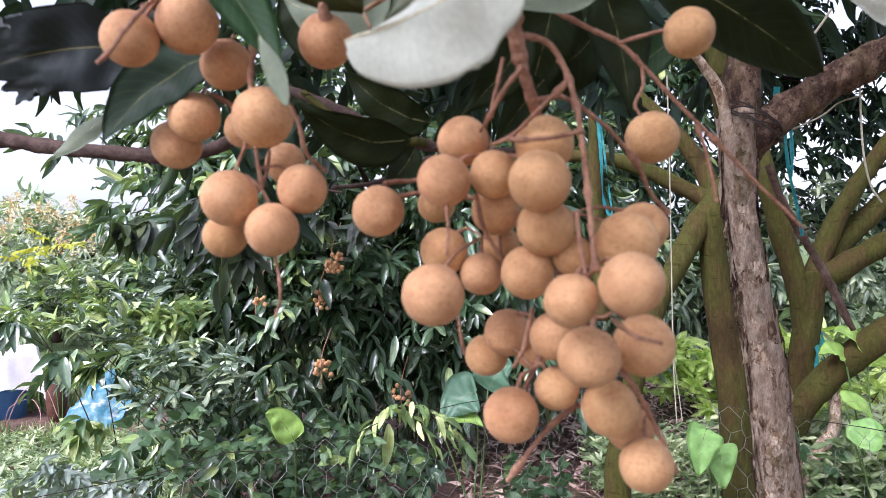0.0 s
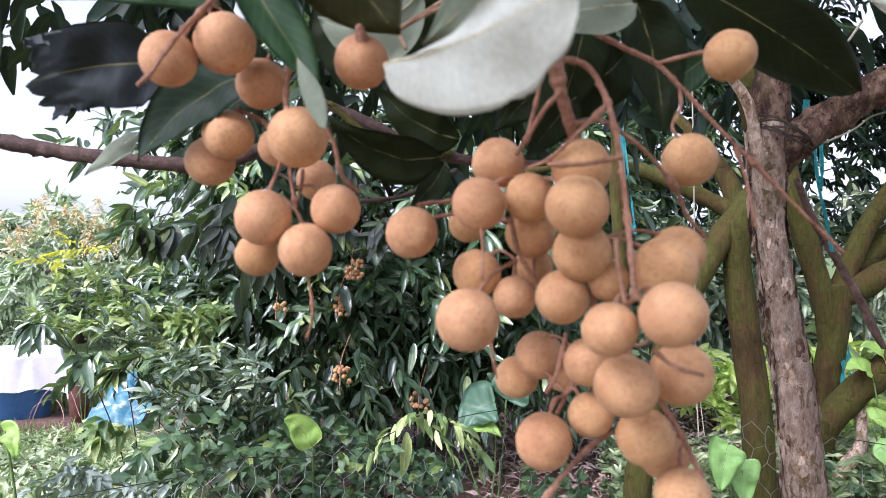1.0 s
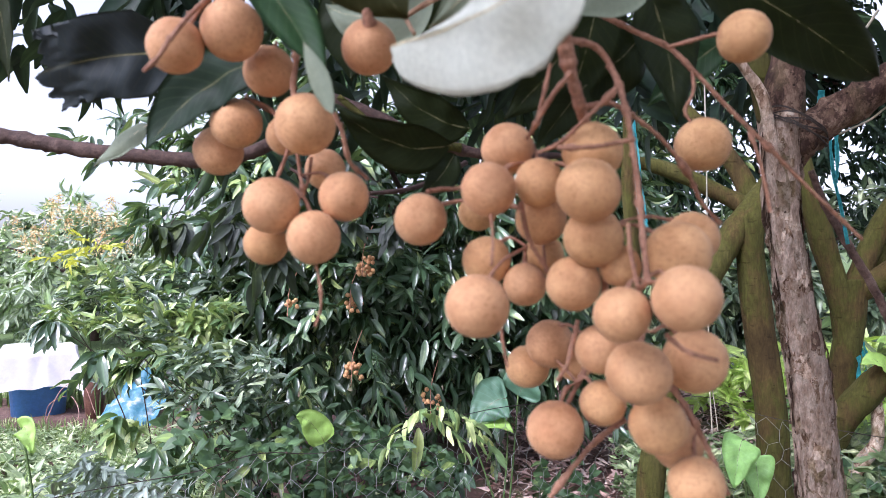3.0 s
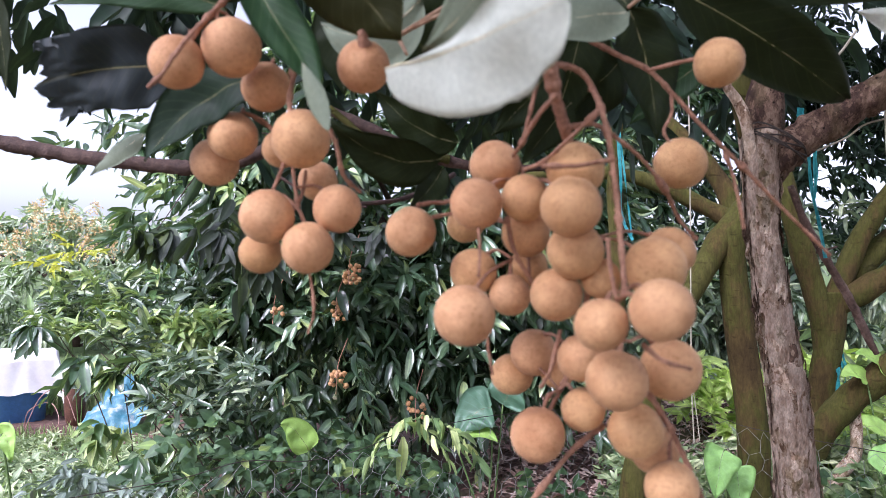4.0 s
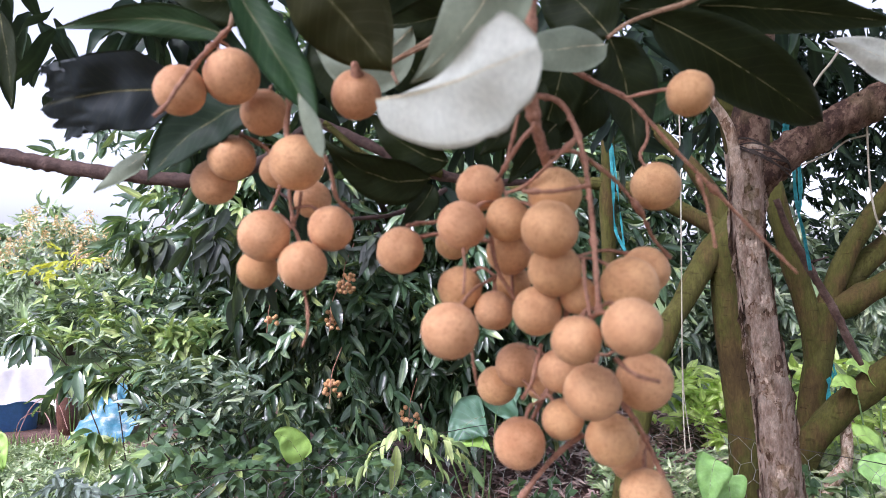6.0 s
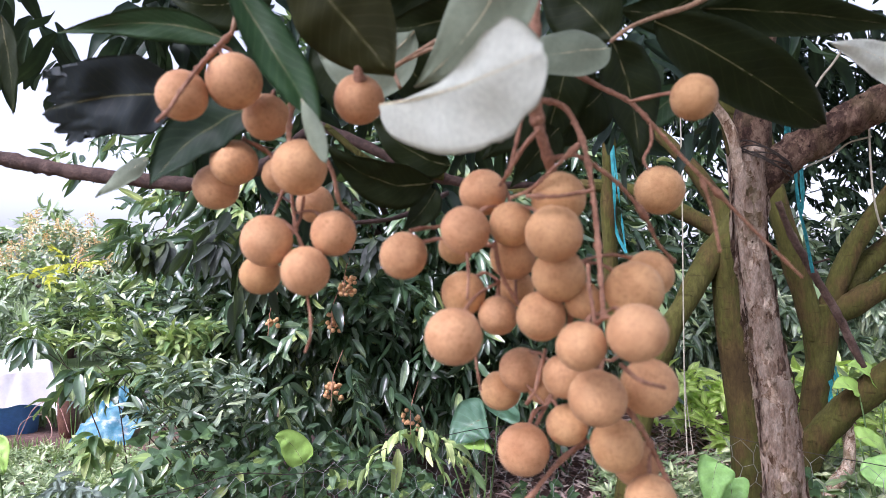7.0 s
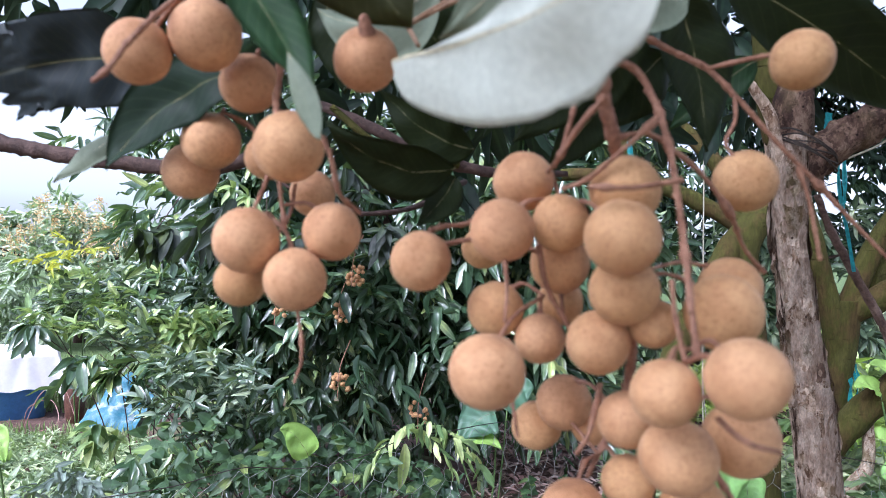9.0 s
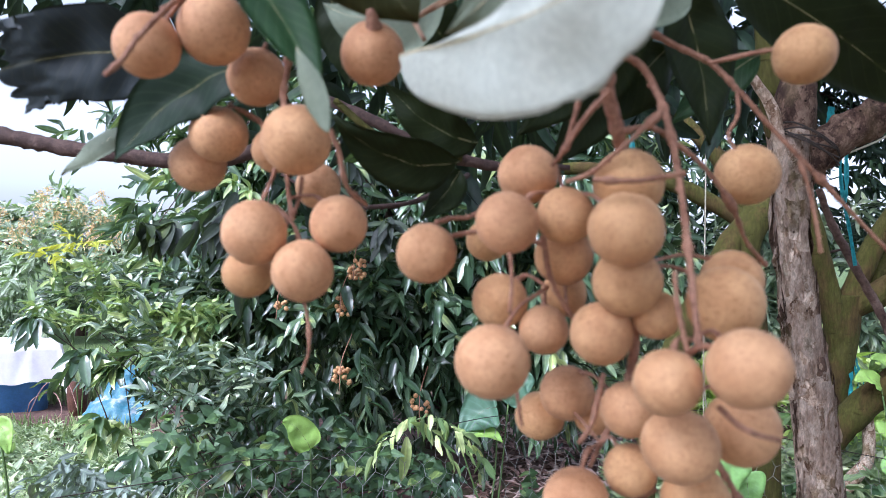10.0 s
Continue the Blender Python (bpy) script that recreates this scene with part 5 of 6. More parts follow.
def build_yard():
    bm = bmesh.new()
    rings = []
    for s, z in ((0.06, 0.0), (0.085, 0.08), (0.098, 0.22), (0.094, 0.36), (0.075, 0.45), (0.08, 0.47), (0.066, 0.47), (0.07, 0.36), (0.06, 0.05)):
        rings.append([bm.verts.new((math.cos(k / 28 * 6.28319) * s, math.sin(k / 28 * 6.28319) * s, z)) for k in range(28)])
    for a, b in zip(rings, rings[1:]):
        for k in range(28):
            bm.faces.new((a[k], a[(k + 1) % 28], b[(k + 1) % 28], b[k]))
    bm.faces.new(rings[0][::-1])
    bm.faces.new(rings[-1])
    pot = part("clay_jar", bm, CLAY)
    pot.location = (-3.13, 5.3, 0.0)
    pot.scale = (0.8, 0.8, 0.92)
    tagged(pot, "brown clay jar standing on the soil", "jar")
    for z, pts in ((0, [(-3.42, 5.1, 0.02), (-3.32, 5.02, 0.20), (-3.2, 5.1, 0.24), (-3.08, 5.0, 0.10), (-3.2, 4.9, 0.03)]), (1, [(-3.36, 5.0, 0.02), (-3.25, 5.05, 0.30), (-3.14, 5.15, 0.33), (-3.0, 5.1, 0.1)])):
        cord("hose", "faded pink garden hose lying in loops", "hose", pts, 0.0032, HOSE)
    sheet = bmesh.new()
    n = 22
    vs = []
    for j in range(n):
        for i in range(n):
            u, w = i / (n - 1), j / (n - 1)
            z = 0.02 + 0.36 * w ** 0.7 * (0.55 + 0.45 * math.sin(math.pi * min(1.0, u * 1.15))) + 0.07 * noise.noise(Vector((i * 0.30, j * 0.30, 1))) * (0.3 + w)
            vs.append(sheet.verts.new((-2.98 + u * 0.46, 5.05 + w * 0.42 + 0.05 * noise.noise(Vector((i * 0.5, j * 0.2, 8))), z)))
    for j in range(n - 1):
        for i in range(n - 1):
            a = j * n + i
            sheet.faces.new((vs[a], vs[a + 1], vs[a + n + 1], vs[a + n]))
    tagged(part("tarpaulin", sheet, CYAN), "crumpled cyan tarpaulin heaped on the ground", "tarpaulin")


build_yard()

# ---------------------------------------------------------------- the near branch with fruit
branch = thing("fruit_branch", "purplish brown overhanging branch with twigs", "branch")
limb([(-0.831, 0.953, 1.559), (-0.679, 0.937, 1.528), (-0.573, 0.930, 1.508), (-0.460, 0.922, 1.493), (-0.369, 0.924, 1.488), (-0.306, 0.934, 1.505), (-0.264, 0.964, 1.545), (-0.217, 0.983, 1.589)],
     [0.0115, 0.0110, 0.0106, 0.0103, 0.0100, 0.0092, 0.008, 0.007], BARK_DARK, branch, "limb", 20, 110, 0.2, 60, 0.4)
limb([(-0.225, 0.943, 1.586), (-0.171, 0.925, 1.561), (-0.121, 0.916, 1.537), (-0.072, 0.918, 1.511), (-0.019, 0.920, 1.496), (0.035, 0.931, 1.488), (0.128, 0.953, 1.491)], [0.006, 0.0075, 0.008, 0.008, 0.009, 0.006, 0.004], BARK_DARK, branch, "branch", 12, 70, 0.25, 60)
limb([(-0.180, 0.864, 1.560), (-0.122, 0.867, 1.514), (-0.070, 0.889, 1.502), (-0.021, 0.910, 1.497)], [0.004, 0.005, 0.006, 0.007], BARK_MOSS, branch, "branch", 10, 50, 0.25, 60)
limb([(-0.0950, 0.5716, 1.4051), (-0.0635, 0.5920, 1.4104), (-0.0391, 0.6319, 1.4240), (-0.012, 0.692, 1.447)], [0.0018, 0.0022, 0.0025, 0.003], BARK_DARK, branch, "twig", 8, 40, 0.25, 60)
limb([(-0.246, 0.867, 1.467), (-0.207, 0.868, 1.444), (-0.161, 0.870, 1.433), (-0.130, 0.870, 1.427)], [0.002, 0.002, 0.002, 0.0015], BARK_DARK, branch, "twig", 8, 40, 0.25, 60)
limb([(0.0854, 0.3512, 1.4930), (0.0968, 0.3511, 1.5015), (0.1131, 0.3512, 1.5081), (0.1310, 0.3513, 1.5137), (0.1489, 0.3512, 1.5235)], [0.0011, 0.0011, 0.0013, 0.0015, 0.0018], TWIG, branch, "twig", 8, 40, 0.25, 80)
limb([(0.0321, 0.2747, 1.4814), (0.0329, 0.2817, 1.5065), (0.0345, 0.2953, 1.5187), (0.0321, 0.3384, 1.5442), (0.0230, 0.3679, 1.5523), (-0.0183, 0.3669, 1.5590), (-0.0696, 0.3464, 1.5472), (-0.1019, 0.3118, 1.5210), (-0.1129, 0.3055, 1.4974), (-0.1167, 0.3031, 1.4812)], [0.0016, 0.0020, 0.0026, 0.0032, 0.0034, 0.0032, 0.0028, 0.0022, 0.0016, 0.0012], TWIG, branch, "twig", 8, 90, 0.25, 80)
limb([(-0.0401, 0.3496, 1.4773), (-0.0254, 0.3495, 1.4864), (-0.0077, 0.3593, 1.5015), (0.0128, 0.3690, 1.5196), (0.0299, 0.3686, 1.5369)], [0.0011, 0.0014, 0.0014, 0.0016, 0.0018], TWIG, branch, "twig", 8, 40, 0.25, 80)
limb([(-0.0319, 0.3496, 1.4815), (-0.0171, 0.3447, 1.4871), (-0.0042, 0.3398, 1.4879), (0.0085, 0.3398, 1.4950)], [0.0009, 0.0011, 0.0011, 0.0010], TWIG, branch, "twig", 8, 40, 0.25, 80)
limb([(-0.0401, 0.3496, 1.4773), (-0.0362, 0.3301, 1.4665), (-0.0320, 0.3106, 1.4553)], [0.0012, 0.0011, 0.0010], TWIG, branch, "twig", 8, 20)

T, U, D, GR = LEAF_TOP, LEAF_UNDER, LEAF_UNDER_DEEP_SHADE, LEAF_GREEN
toward = (0, -1, 0)


def near_leaf(label, base, mid, tip, width, face, top, under, rib, **kw):
    return blade("leaf", base, mid, tip, width, face, [top, under], branch, label, rib=rib, seed=R.random() * 20, **kw)


near_leaf("pale grey-green leaf underside, curving forward", (-0.0355, 0.2563, 1.4320), (-0.0035, 0.2041, 1.4247), (0.0232, 0.1725, 1.4275), 0.046, (0.15, 0.92, 0.15), GR, U, RIB_PALE, shape=(1.0, 0.42), fold=0.12, wave=0.03, ragged=0.16, rows=40, half=8, lop=True)
near_leaf("grey-green leaf underside in shade, hanging", (0.0177, 0.2201, 1.4877), (0.0075, 0.2329, 1.4623), (-0.0207, 0.2612, 1.4413), 0.036, (0.4, 0.85, 0.3), GR, LEAF_UNDER_SHADED, RIB_PALE, fold=0.1)
near_leaf("small pale rounded leaf underside", (0.0776, 0.3216, 1.4795), (0.0514, 0.3114, 1.4731), (0.0204, 0.3060, 1.4685), 0.026, (0, 0.95, -0.1), GR, LEAF_UNDER_SHADED, RIB_PALE, shape=(0.7, 0.6), fold=0.12)
near_leaf("pale leaf underside behind a fruit", (-0.0284, 0.3688, 1.5058), (-0.0575, 0.3690, 1.4858), (-0.0881, 0.3781, 1.4951), 0.044, (0, 0.95, -0.1), GR, LEAF_UNDER_SHADED, RIB_PALE, fold=0.15)
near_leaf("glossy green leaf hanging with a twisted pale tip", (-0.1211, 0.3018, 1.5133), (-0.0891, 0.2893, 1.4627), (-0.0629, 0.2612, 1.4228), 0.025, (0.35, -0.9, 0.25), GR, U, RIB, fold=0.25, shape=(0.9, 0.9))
near_leaf("pale curled-over tip of a hanging leaf", (-0.0714, 0.2625, 1.4367), (-0.0655, 0.2592, 1.4216), (-0.0589, 0.2569, 1.4070), 0.0098, (0.3, 0.9, 0.1), GR, LEAF_UNDER_SHADED, RIB_PALE, fold=0.3, shape=(1.1, 0.8))
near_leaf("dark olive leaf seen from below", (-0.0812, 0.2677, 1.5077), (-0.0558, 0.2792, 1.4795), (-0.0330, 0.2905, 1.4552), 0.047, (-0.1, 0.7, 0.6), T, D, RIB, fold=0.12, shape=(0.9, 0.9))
near_leaf("large dark leaf with a torn tip, coloured bluish as by glare", (-0.1766, 0.3874, 1.4722), (-0.2206, 0.3867, 1.4713), (-0.2660, 0.3939, 1.4650), 0.050, (0.1, -0.9, -0.35), LEAF_TOP_VEILED, D, RIB, ragged=0.35, fold=0.12, rows=44, half=14, torn=0.45)
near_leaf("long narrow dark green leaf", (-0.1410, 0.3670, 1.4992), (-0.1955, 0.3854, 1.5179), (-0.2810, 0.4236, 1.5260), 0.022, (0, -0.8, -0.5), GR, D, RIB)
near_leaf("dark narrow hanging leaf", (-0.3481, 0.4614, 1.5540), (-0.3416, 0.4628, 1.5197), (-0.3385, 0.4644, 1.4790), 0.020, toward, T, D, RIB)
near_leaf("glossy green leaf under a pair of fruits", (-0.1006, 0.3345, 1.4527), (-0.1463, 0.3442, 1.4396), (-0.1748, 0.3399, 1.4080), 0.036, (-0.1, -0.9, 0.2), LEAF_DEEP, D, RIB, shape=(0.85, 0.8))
near_leaf("small dull grey leaf", (-0.2121, 0.4182, 1.4373), (-0.2291, 0.4183, 1.4260), (-0.2483, 0.4185, 1.4105), 0.015, (0, 0.9, -0.2), T, LEAF_UNDER_SHADED, RIB_PALE)
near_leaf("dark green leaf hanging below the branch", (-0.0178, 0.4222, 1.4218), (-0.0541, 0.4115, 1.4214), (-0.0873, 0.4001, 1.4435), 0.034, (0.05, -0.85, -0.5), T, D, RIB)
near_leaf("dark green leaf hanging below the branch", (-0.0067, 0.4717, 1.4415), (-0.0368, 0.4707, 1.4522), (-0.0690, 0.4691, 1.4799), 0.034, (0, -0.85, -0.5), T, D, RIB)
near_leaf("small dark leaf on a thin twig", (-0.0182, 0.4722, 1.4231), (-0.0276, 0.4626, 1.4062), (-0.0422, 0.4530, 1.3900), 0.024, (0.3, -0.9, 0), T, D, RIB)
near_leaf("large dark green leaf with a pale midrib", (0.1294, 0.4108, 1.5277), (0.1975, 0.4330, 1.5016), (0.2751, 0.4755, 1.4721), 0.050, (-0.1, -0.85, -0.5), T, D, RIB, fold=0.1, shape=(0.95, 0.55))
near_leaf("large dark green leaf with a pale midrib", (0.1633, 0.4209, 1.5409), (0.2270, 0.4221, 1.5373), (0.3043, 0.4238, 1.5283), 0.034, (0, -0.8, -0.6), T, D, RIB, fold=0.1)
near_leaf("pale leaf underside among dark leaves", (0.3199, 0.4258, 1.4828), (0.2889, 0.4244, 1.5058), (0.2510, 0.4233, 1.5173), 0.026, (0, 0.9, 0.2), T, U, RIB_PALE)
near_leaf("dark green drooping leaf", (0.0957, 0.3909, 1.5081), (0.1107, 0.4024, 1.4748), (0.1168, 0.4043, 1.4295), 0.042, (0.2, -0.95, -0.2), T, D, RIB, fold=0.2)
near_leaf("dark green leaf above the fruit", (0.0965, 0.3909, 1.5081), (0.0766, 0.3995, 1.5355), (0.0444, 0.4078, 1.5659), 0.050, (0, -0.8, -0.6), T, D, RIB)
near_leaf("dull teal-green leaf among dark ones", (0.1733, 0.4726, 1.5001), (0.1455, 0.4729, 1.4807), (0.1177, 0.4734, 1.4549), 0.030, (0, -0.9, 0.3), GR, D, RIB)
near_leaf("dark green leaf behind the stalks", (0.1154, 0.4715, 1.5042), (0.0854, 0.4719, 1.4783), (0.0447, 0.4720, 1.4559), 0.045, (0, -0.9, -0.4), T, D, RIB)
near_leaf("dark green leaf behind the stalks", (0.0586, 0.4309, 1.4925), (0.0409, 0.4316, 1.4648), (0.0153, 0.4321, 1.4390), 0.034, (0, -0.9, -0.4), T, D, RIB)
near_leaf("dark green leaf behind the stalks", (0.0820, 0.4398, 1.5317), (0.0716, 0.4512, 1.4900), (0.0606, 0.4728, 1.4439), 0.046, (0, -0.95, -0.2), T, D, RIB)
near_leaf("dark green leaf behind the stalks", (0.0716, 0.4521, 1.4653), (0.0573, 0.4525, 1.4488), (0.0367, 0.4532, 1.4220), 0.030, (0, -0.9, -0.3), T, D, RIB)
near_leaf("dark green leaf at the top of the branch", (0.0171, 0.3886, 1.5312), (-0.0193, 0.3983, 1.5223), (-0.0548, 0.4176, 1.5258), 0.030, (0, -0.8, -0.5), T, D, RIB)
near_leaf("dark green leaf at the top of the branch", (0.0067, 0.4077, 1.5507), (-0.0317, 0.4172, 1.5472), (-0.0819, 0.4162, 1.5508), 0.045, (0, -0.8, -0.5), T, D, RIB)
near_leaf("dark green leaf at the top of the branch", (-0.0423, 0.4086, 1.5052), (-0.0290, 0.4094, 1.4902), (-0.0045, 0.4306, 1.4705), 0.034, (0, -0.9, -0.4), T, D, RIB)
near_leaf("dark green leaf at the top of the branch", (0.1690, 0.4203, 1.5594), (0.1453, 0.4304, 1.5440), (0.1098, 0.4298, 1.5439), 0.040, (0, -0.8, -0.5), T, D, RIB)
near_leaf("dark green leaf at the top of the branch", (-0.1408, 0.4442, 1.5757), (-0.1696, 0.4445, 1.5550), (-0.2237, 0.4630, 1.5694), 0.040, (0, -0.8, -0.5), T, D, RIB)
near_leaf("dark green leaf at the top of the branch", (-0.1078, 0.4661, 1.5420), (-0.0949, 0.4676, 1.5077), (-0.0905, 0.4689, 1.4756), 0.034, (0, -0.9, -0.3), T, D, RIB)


def build_overhang():
    """Shaded leaves of the same tree hanging into the top of the view, and unseen ones added above it."""
    tree = thing("overhanging_foliage", "shaded hanging leaves of the fruit tree overhead", "foliage")
    lv = Leaves(LANCE)
    for x0, x1, y, z0, z1, n in ((-1.0, -0.35, 1.2, 1.84, 2.02, 17), (-0.4, 0.45, 1.35, 1.72, 1.98, 34), (0.45, 1.1, 1.6, 1.80, 2.1, 16), (-0.6, 0.1, 1.5, 1.62, 1.75, 10)):
        for _ in range(n):
            lv.spray((G.uniform(x0, x1), y + G.normal(0, 0.12), G.uniform(z0, z1)), (G.normal(0, 1), G.normal(0, 0.6), -0.3), 7, 0.11, 0.036, 0.9, 0.14)
    # out of view above and behind the eye: added to shade fruit and leaves
    for _ in range(470):
        lv.spray((G.uniform(-0.8, 1.7), G.uniform(-2.0, 1.1), G.uniform(2.1, 2.8)), (G.normal(0, 1), G.normal(0, 1), -0.2), 8, 0.13, 0.042, 0.7, 0.2)
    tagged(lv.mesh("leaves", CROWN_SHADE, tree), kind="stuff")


build_overhang()


def fruit_meshes():
    """Six slightly uneven round fruits of radius 1, as meshes to share."""
    out = []
    for k in range(6):
        bm = bmesh.new()
        bmesh.ops.create_uvsphere(bm, u_segments=36, v_segments=24, radius=1)
        q = (1.0, 0.97, 1.02, 0.99, 1.0, 0.96)[k]
        for v in bm.verts:
            d = v.co.normalized()
            w = 1 + 0.018 * noise.noise(d * 1.6 + Vector((k * 5, 0, 0))) + 0.010 * noise.noise(d * 6 + Vector((0, k * 5, 0))) + 0.004 * noise.noise(d * 16 + Vector((0, 0, k * 5)))
            w -= 0.05 * math.exp(-((1 - d.z) / 0.02) ** 2) - 0.015 * math.exp(-((1 - d.z) / 0.12) ** 2)
            v.co = Vector((d.x * w, d.y * w, d.z * w * q))
        me = bpy.data.meshes.new("fruit")
        bm.to_mesh(me)
        bm.free()
        me.materials.append(FRUIT)
        me.polygons.foreach_set("use_smooth", [True] * len(me.polygons))
        out.append(me)
    return out


SHAPES = fruit_meshes()


def bunch(label, fruits, stems, at):
    """A bunch: each fruit and each stem a part."""
    root = thing("fruit_bunch", label, "fruit bunch", "longan bunches")
    for k, (x, y, z, r) in enumerate(fruits):
        ob = new("fruit", SHAPES[R.randrange(6)])
        ob.parent = root
        tilt = Euler((R.gauss(0, 0.4), R.gauss(0, 0.4), R.uniform(0, 6.28)))
        r *= 0.965
        ob.matrix_local = Matrix.LocRotScale((x, y, z), tilt, (r, r, r))
        if at:
            c = Vector((x, y, z))
            joint = min((Vector(q) for q in at), key=lambda q: (q - c - Vector((0, 0, 0.012))).length)
            top = c + ((joint - c).normalized() + Vector((0, 0.55, 0.75))).normalized() * r * 0.97
            bm = bmesh.new()
            tube(bm, [joint, joint.lerp(top, 0.6) + Vector((0, 0.002, 0.003)), top], [0.0007, 0.0008, 0.0011], 8, 14, 0.25, 350, 1.0, 0, 1.4)
            bmesh.ops.create_uvsphere(bm, u_segments=10, v_segments=6, radius=0.0017, matrix=Matrix.Translation(top))
            part("stalk", bm, STEM, root)
    for pts, r0, r1 in stems:
        bm = bmesh.new()
        tube(bm, pts, [r0 * 0.8, r1 * 0.8], 10, 18 * len(pts), 0.25, 420, 1.0, 0, 2.6)
        bmesh.ops.create_uvsphere(bm, u_segments=10, v_segments=8, radius=r1 * 0.95, matrix=Matrix.Translation(pts[-1]))
        # scars where single fruits have dropped
        size = sum((Vector(b) - Vector(a)).length for a, b in zip(pts, pts[1:]))
        count = int(size / 0.0055)
        if count > 2:
            line, tang = spline(pts, count)
            for j in range(1, count - 1):
                r = 0.8 * (r0 + (r1 - r0) * j / count)
                out = Matrix.Rotation(R.uniform(0, 6.28), 3, tang[j]) @ tang[j].orthogonal().normalized()
                bmesh.ops.create_icosphere(bm, subdivisions=1, radius=min(0.0013, r * R.uniform(0.6, 1.1)), matrix=Matrix.Translation(line[j] + out * r * 0.75))
        part("stem", bm, STEM, root)
    return root


UPPER = [
    (-0.0296, 0.3089, 1.3687, 0.0127),
    (0.0107, 0.3094, 1.4008, 0.0125),
    (0.0013, 0.289, 1.3803, 0.0124),
    (-0.0029, 0.3751, 1.3757, 0.0111),
    (0.0243, 0.3003, 1.384, 0.0115),
    (0.0459, 0.2902, 1.3958, 0.0134),
    (0.041, 0.2728, 1.3778, 0.0135),
    (0.0458, 0.2896, 1.3592, 0.0131),
    (0.0263, 0.3159, 1.3684, 0.0123),
    (0.0008, 0.3212, 1.3493, 0.0121),
    (0.0386, 0.2992, 1.3391, 0.0125),
    (0.0187, 0.3169, 1.3381, 0.0106),
    (0.0302, 0.3406, 1.3517, 0.0106),
    (-0.0041, 0.2737, 1.3314, 0.0136),
    (0.0582, 0.2953, 1.3469, 0.0095),
]
LOWER = [
    (0.0487, 0.2497, 1.33, 0.011),
    (0.0689, 0.2398, 1.3365, 0.0125),
    (0.081, 0.2884, 1.3518, 0.0143),
    (0.1018, 0.3345, 1.3595, 0.0137),
    (0.0597, 0.2709, 1.3048, 0.0136),
    (0.0879, 0.2893, 1.3065, 0.014),
    (0.0505, 0.3035, 1.3093, 0.0112),
    (0.0343, 0.3525, 1.3051, 0.0131),
    (0.0237, 0.3677, 1.2907, 0.0125),
    (0.0475, 0.3561, 1.2943, 0.0096),
    (0.0304, 0.3025, 1.2736, 0.0132),
    (0.0527, 0.3085, 1.2843, 0.0109),
    (0.075, 0.2993, 1.2767, 0.0132),
    (0.0924, 0.3299, 1.26, 0.0128),
    (0.0914, 0.3001, 1.2504, 0.0128),
]
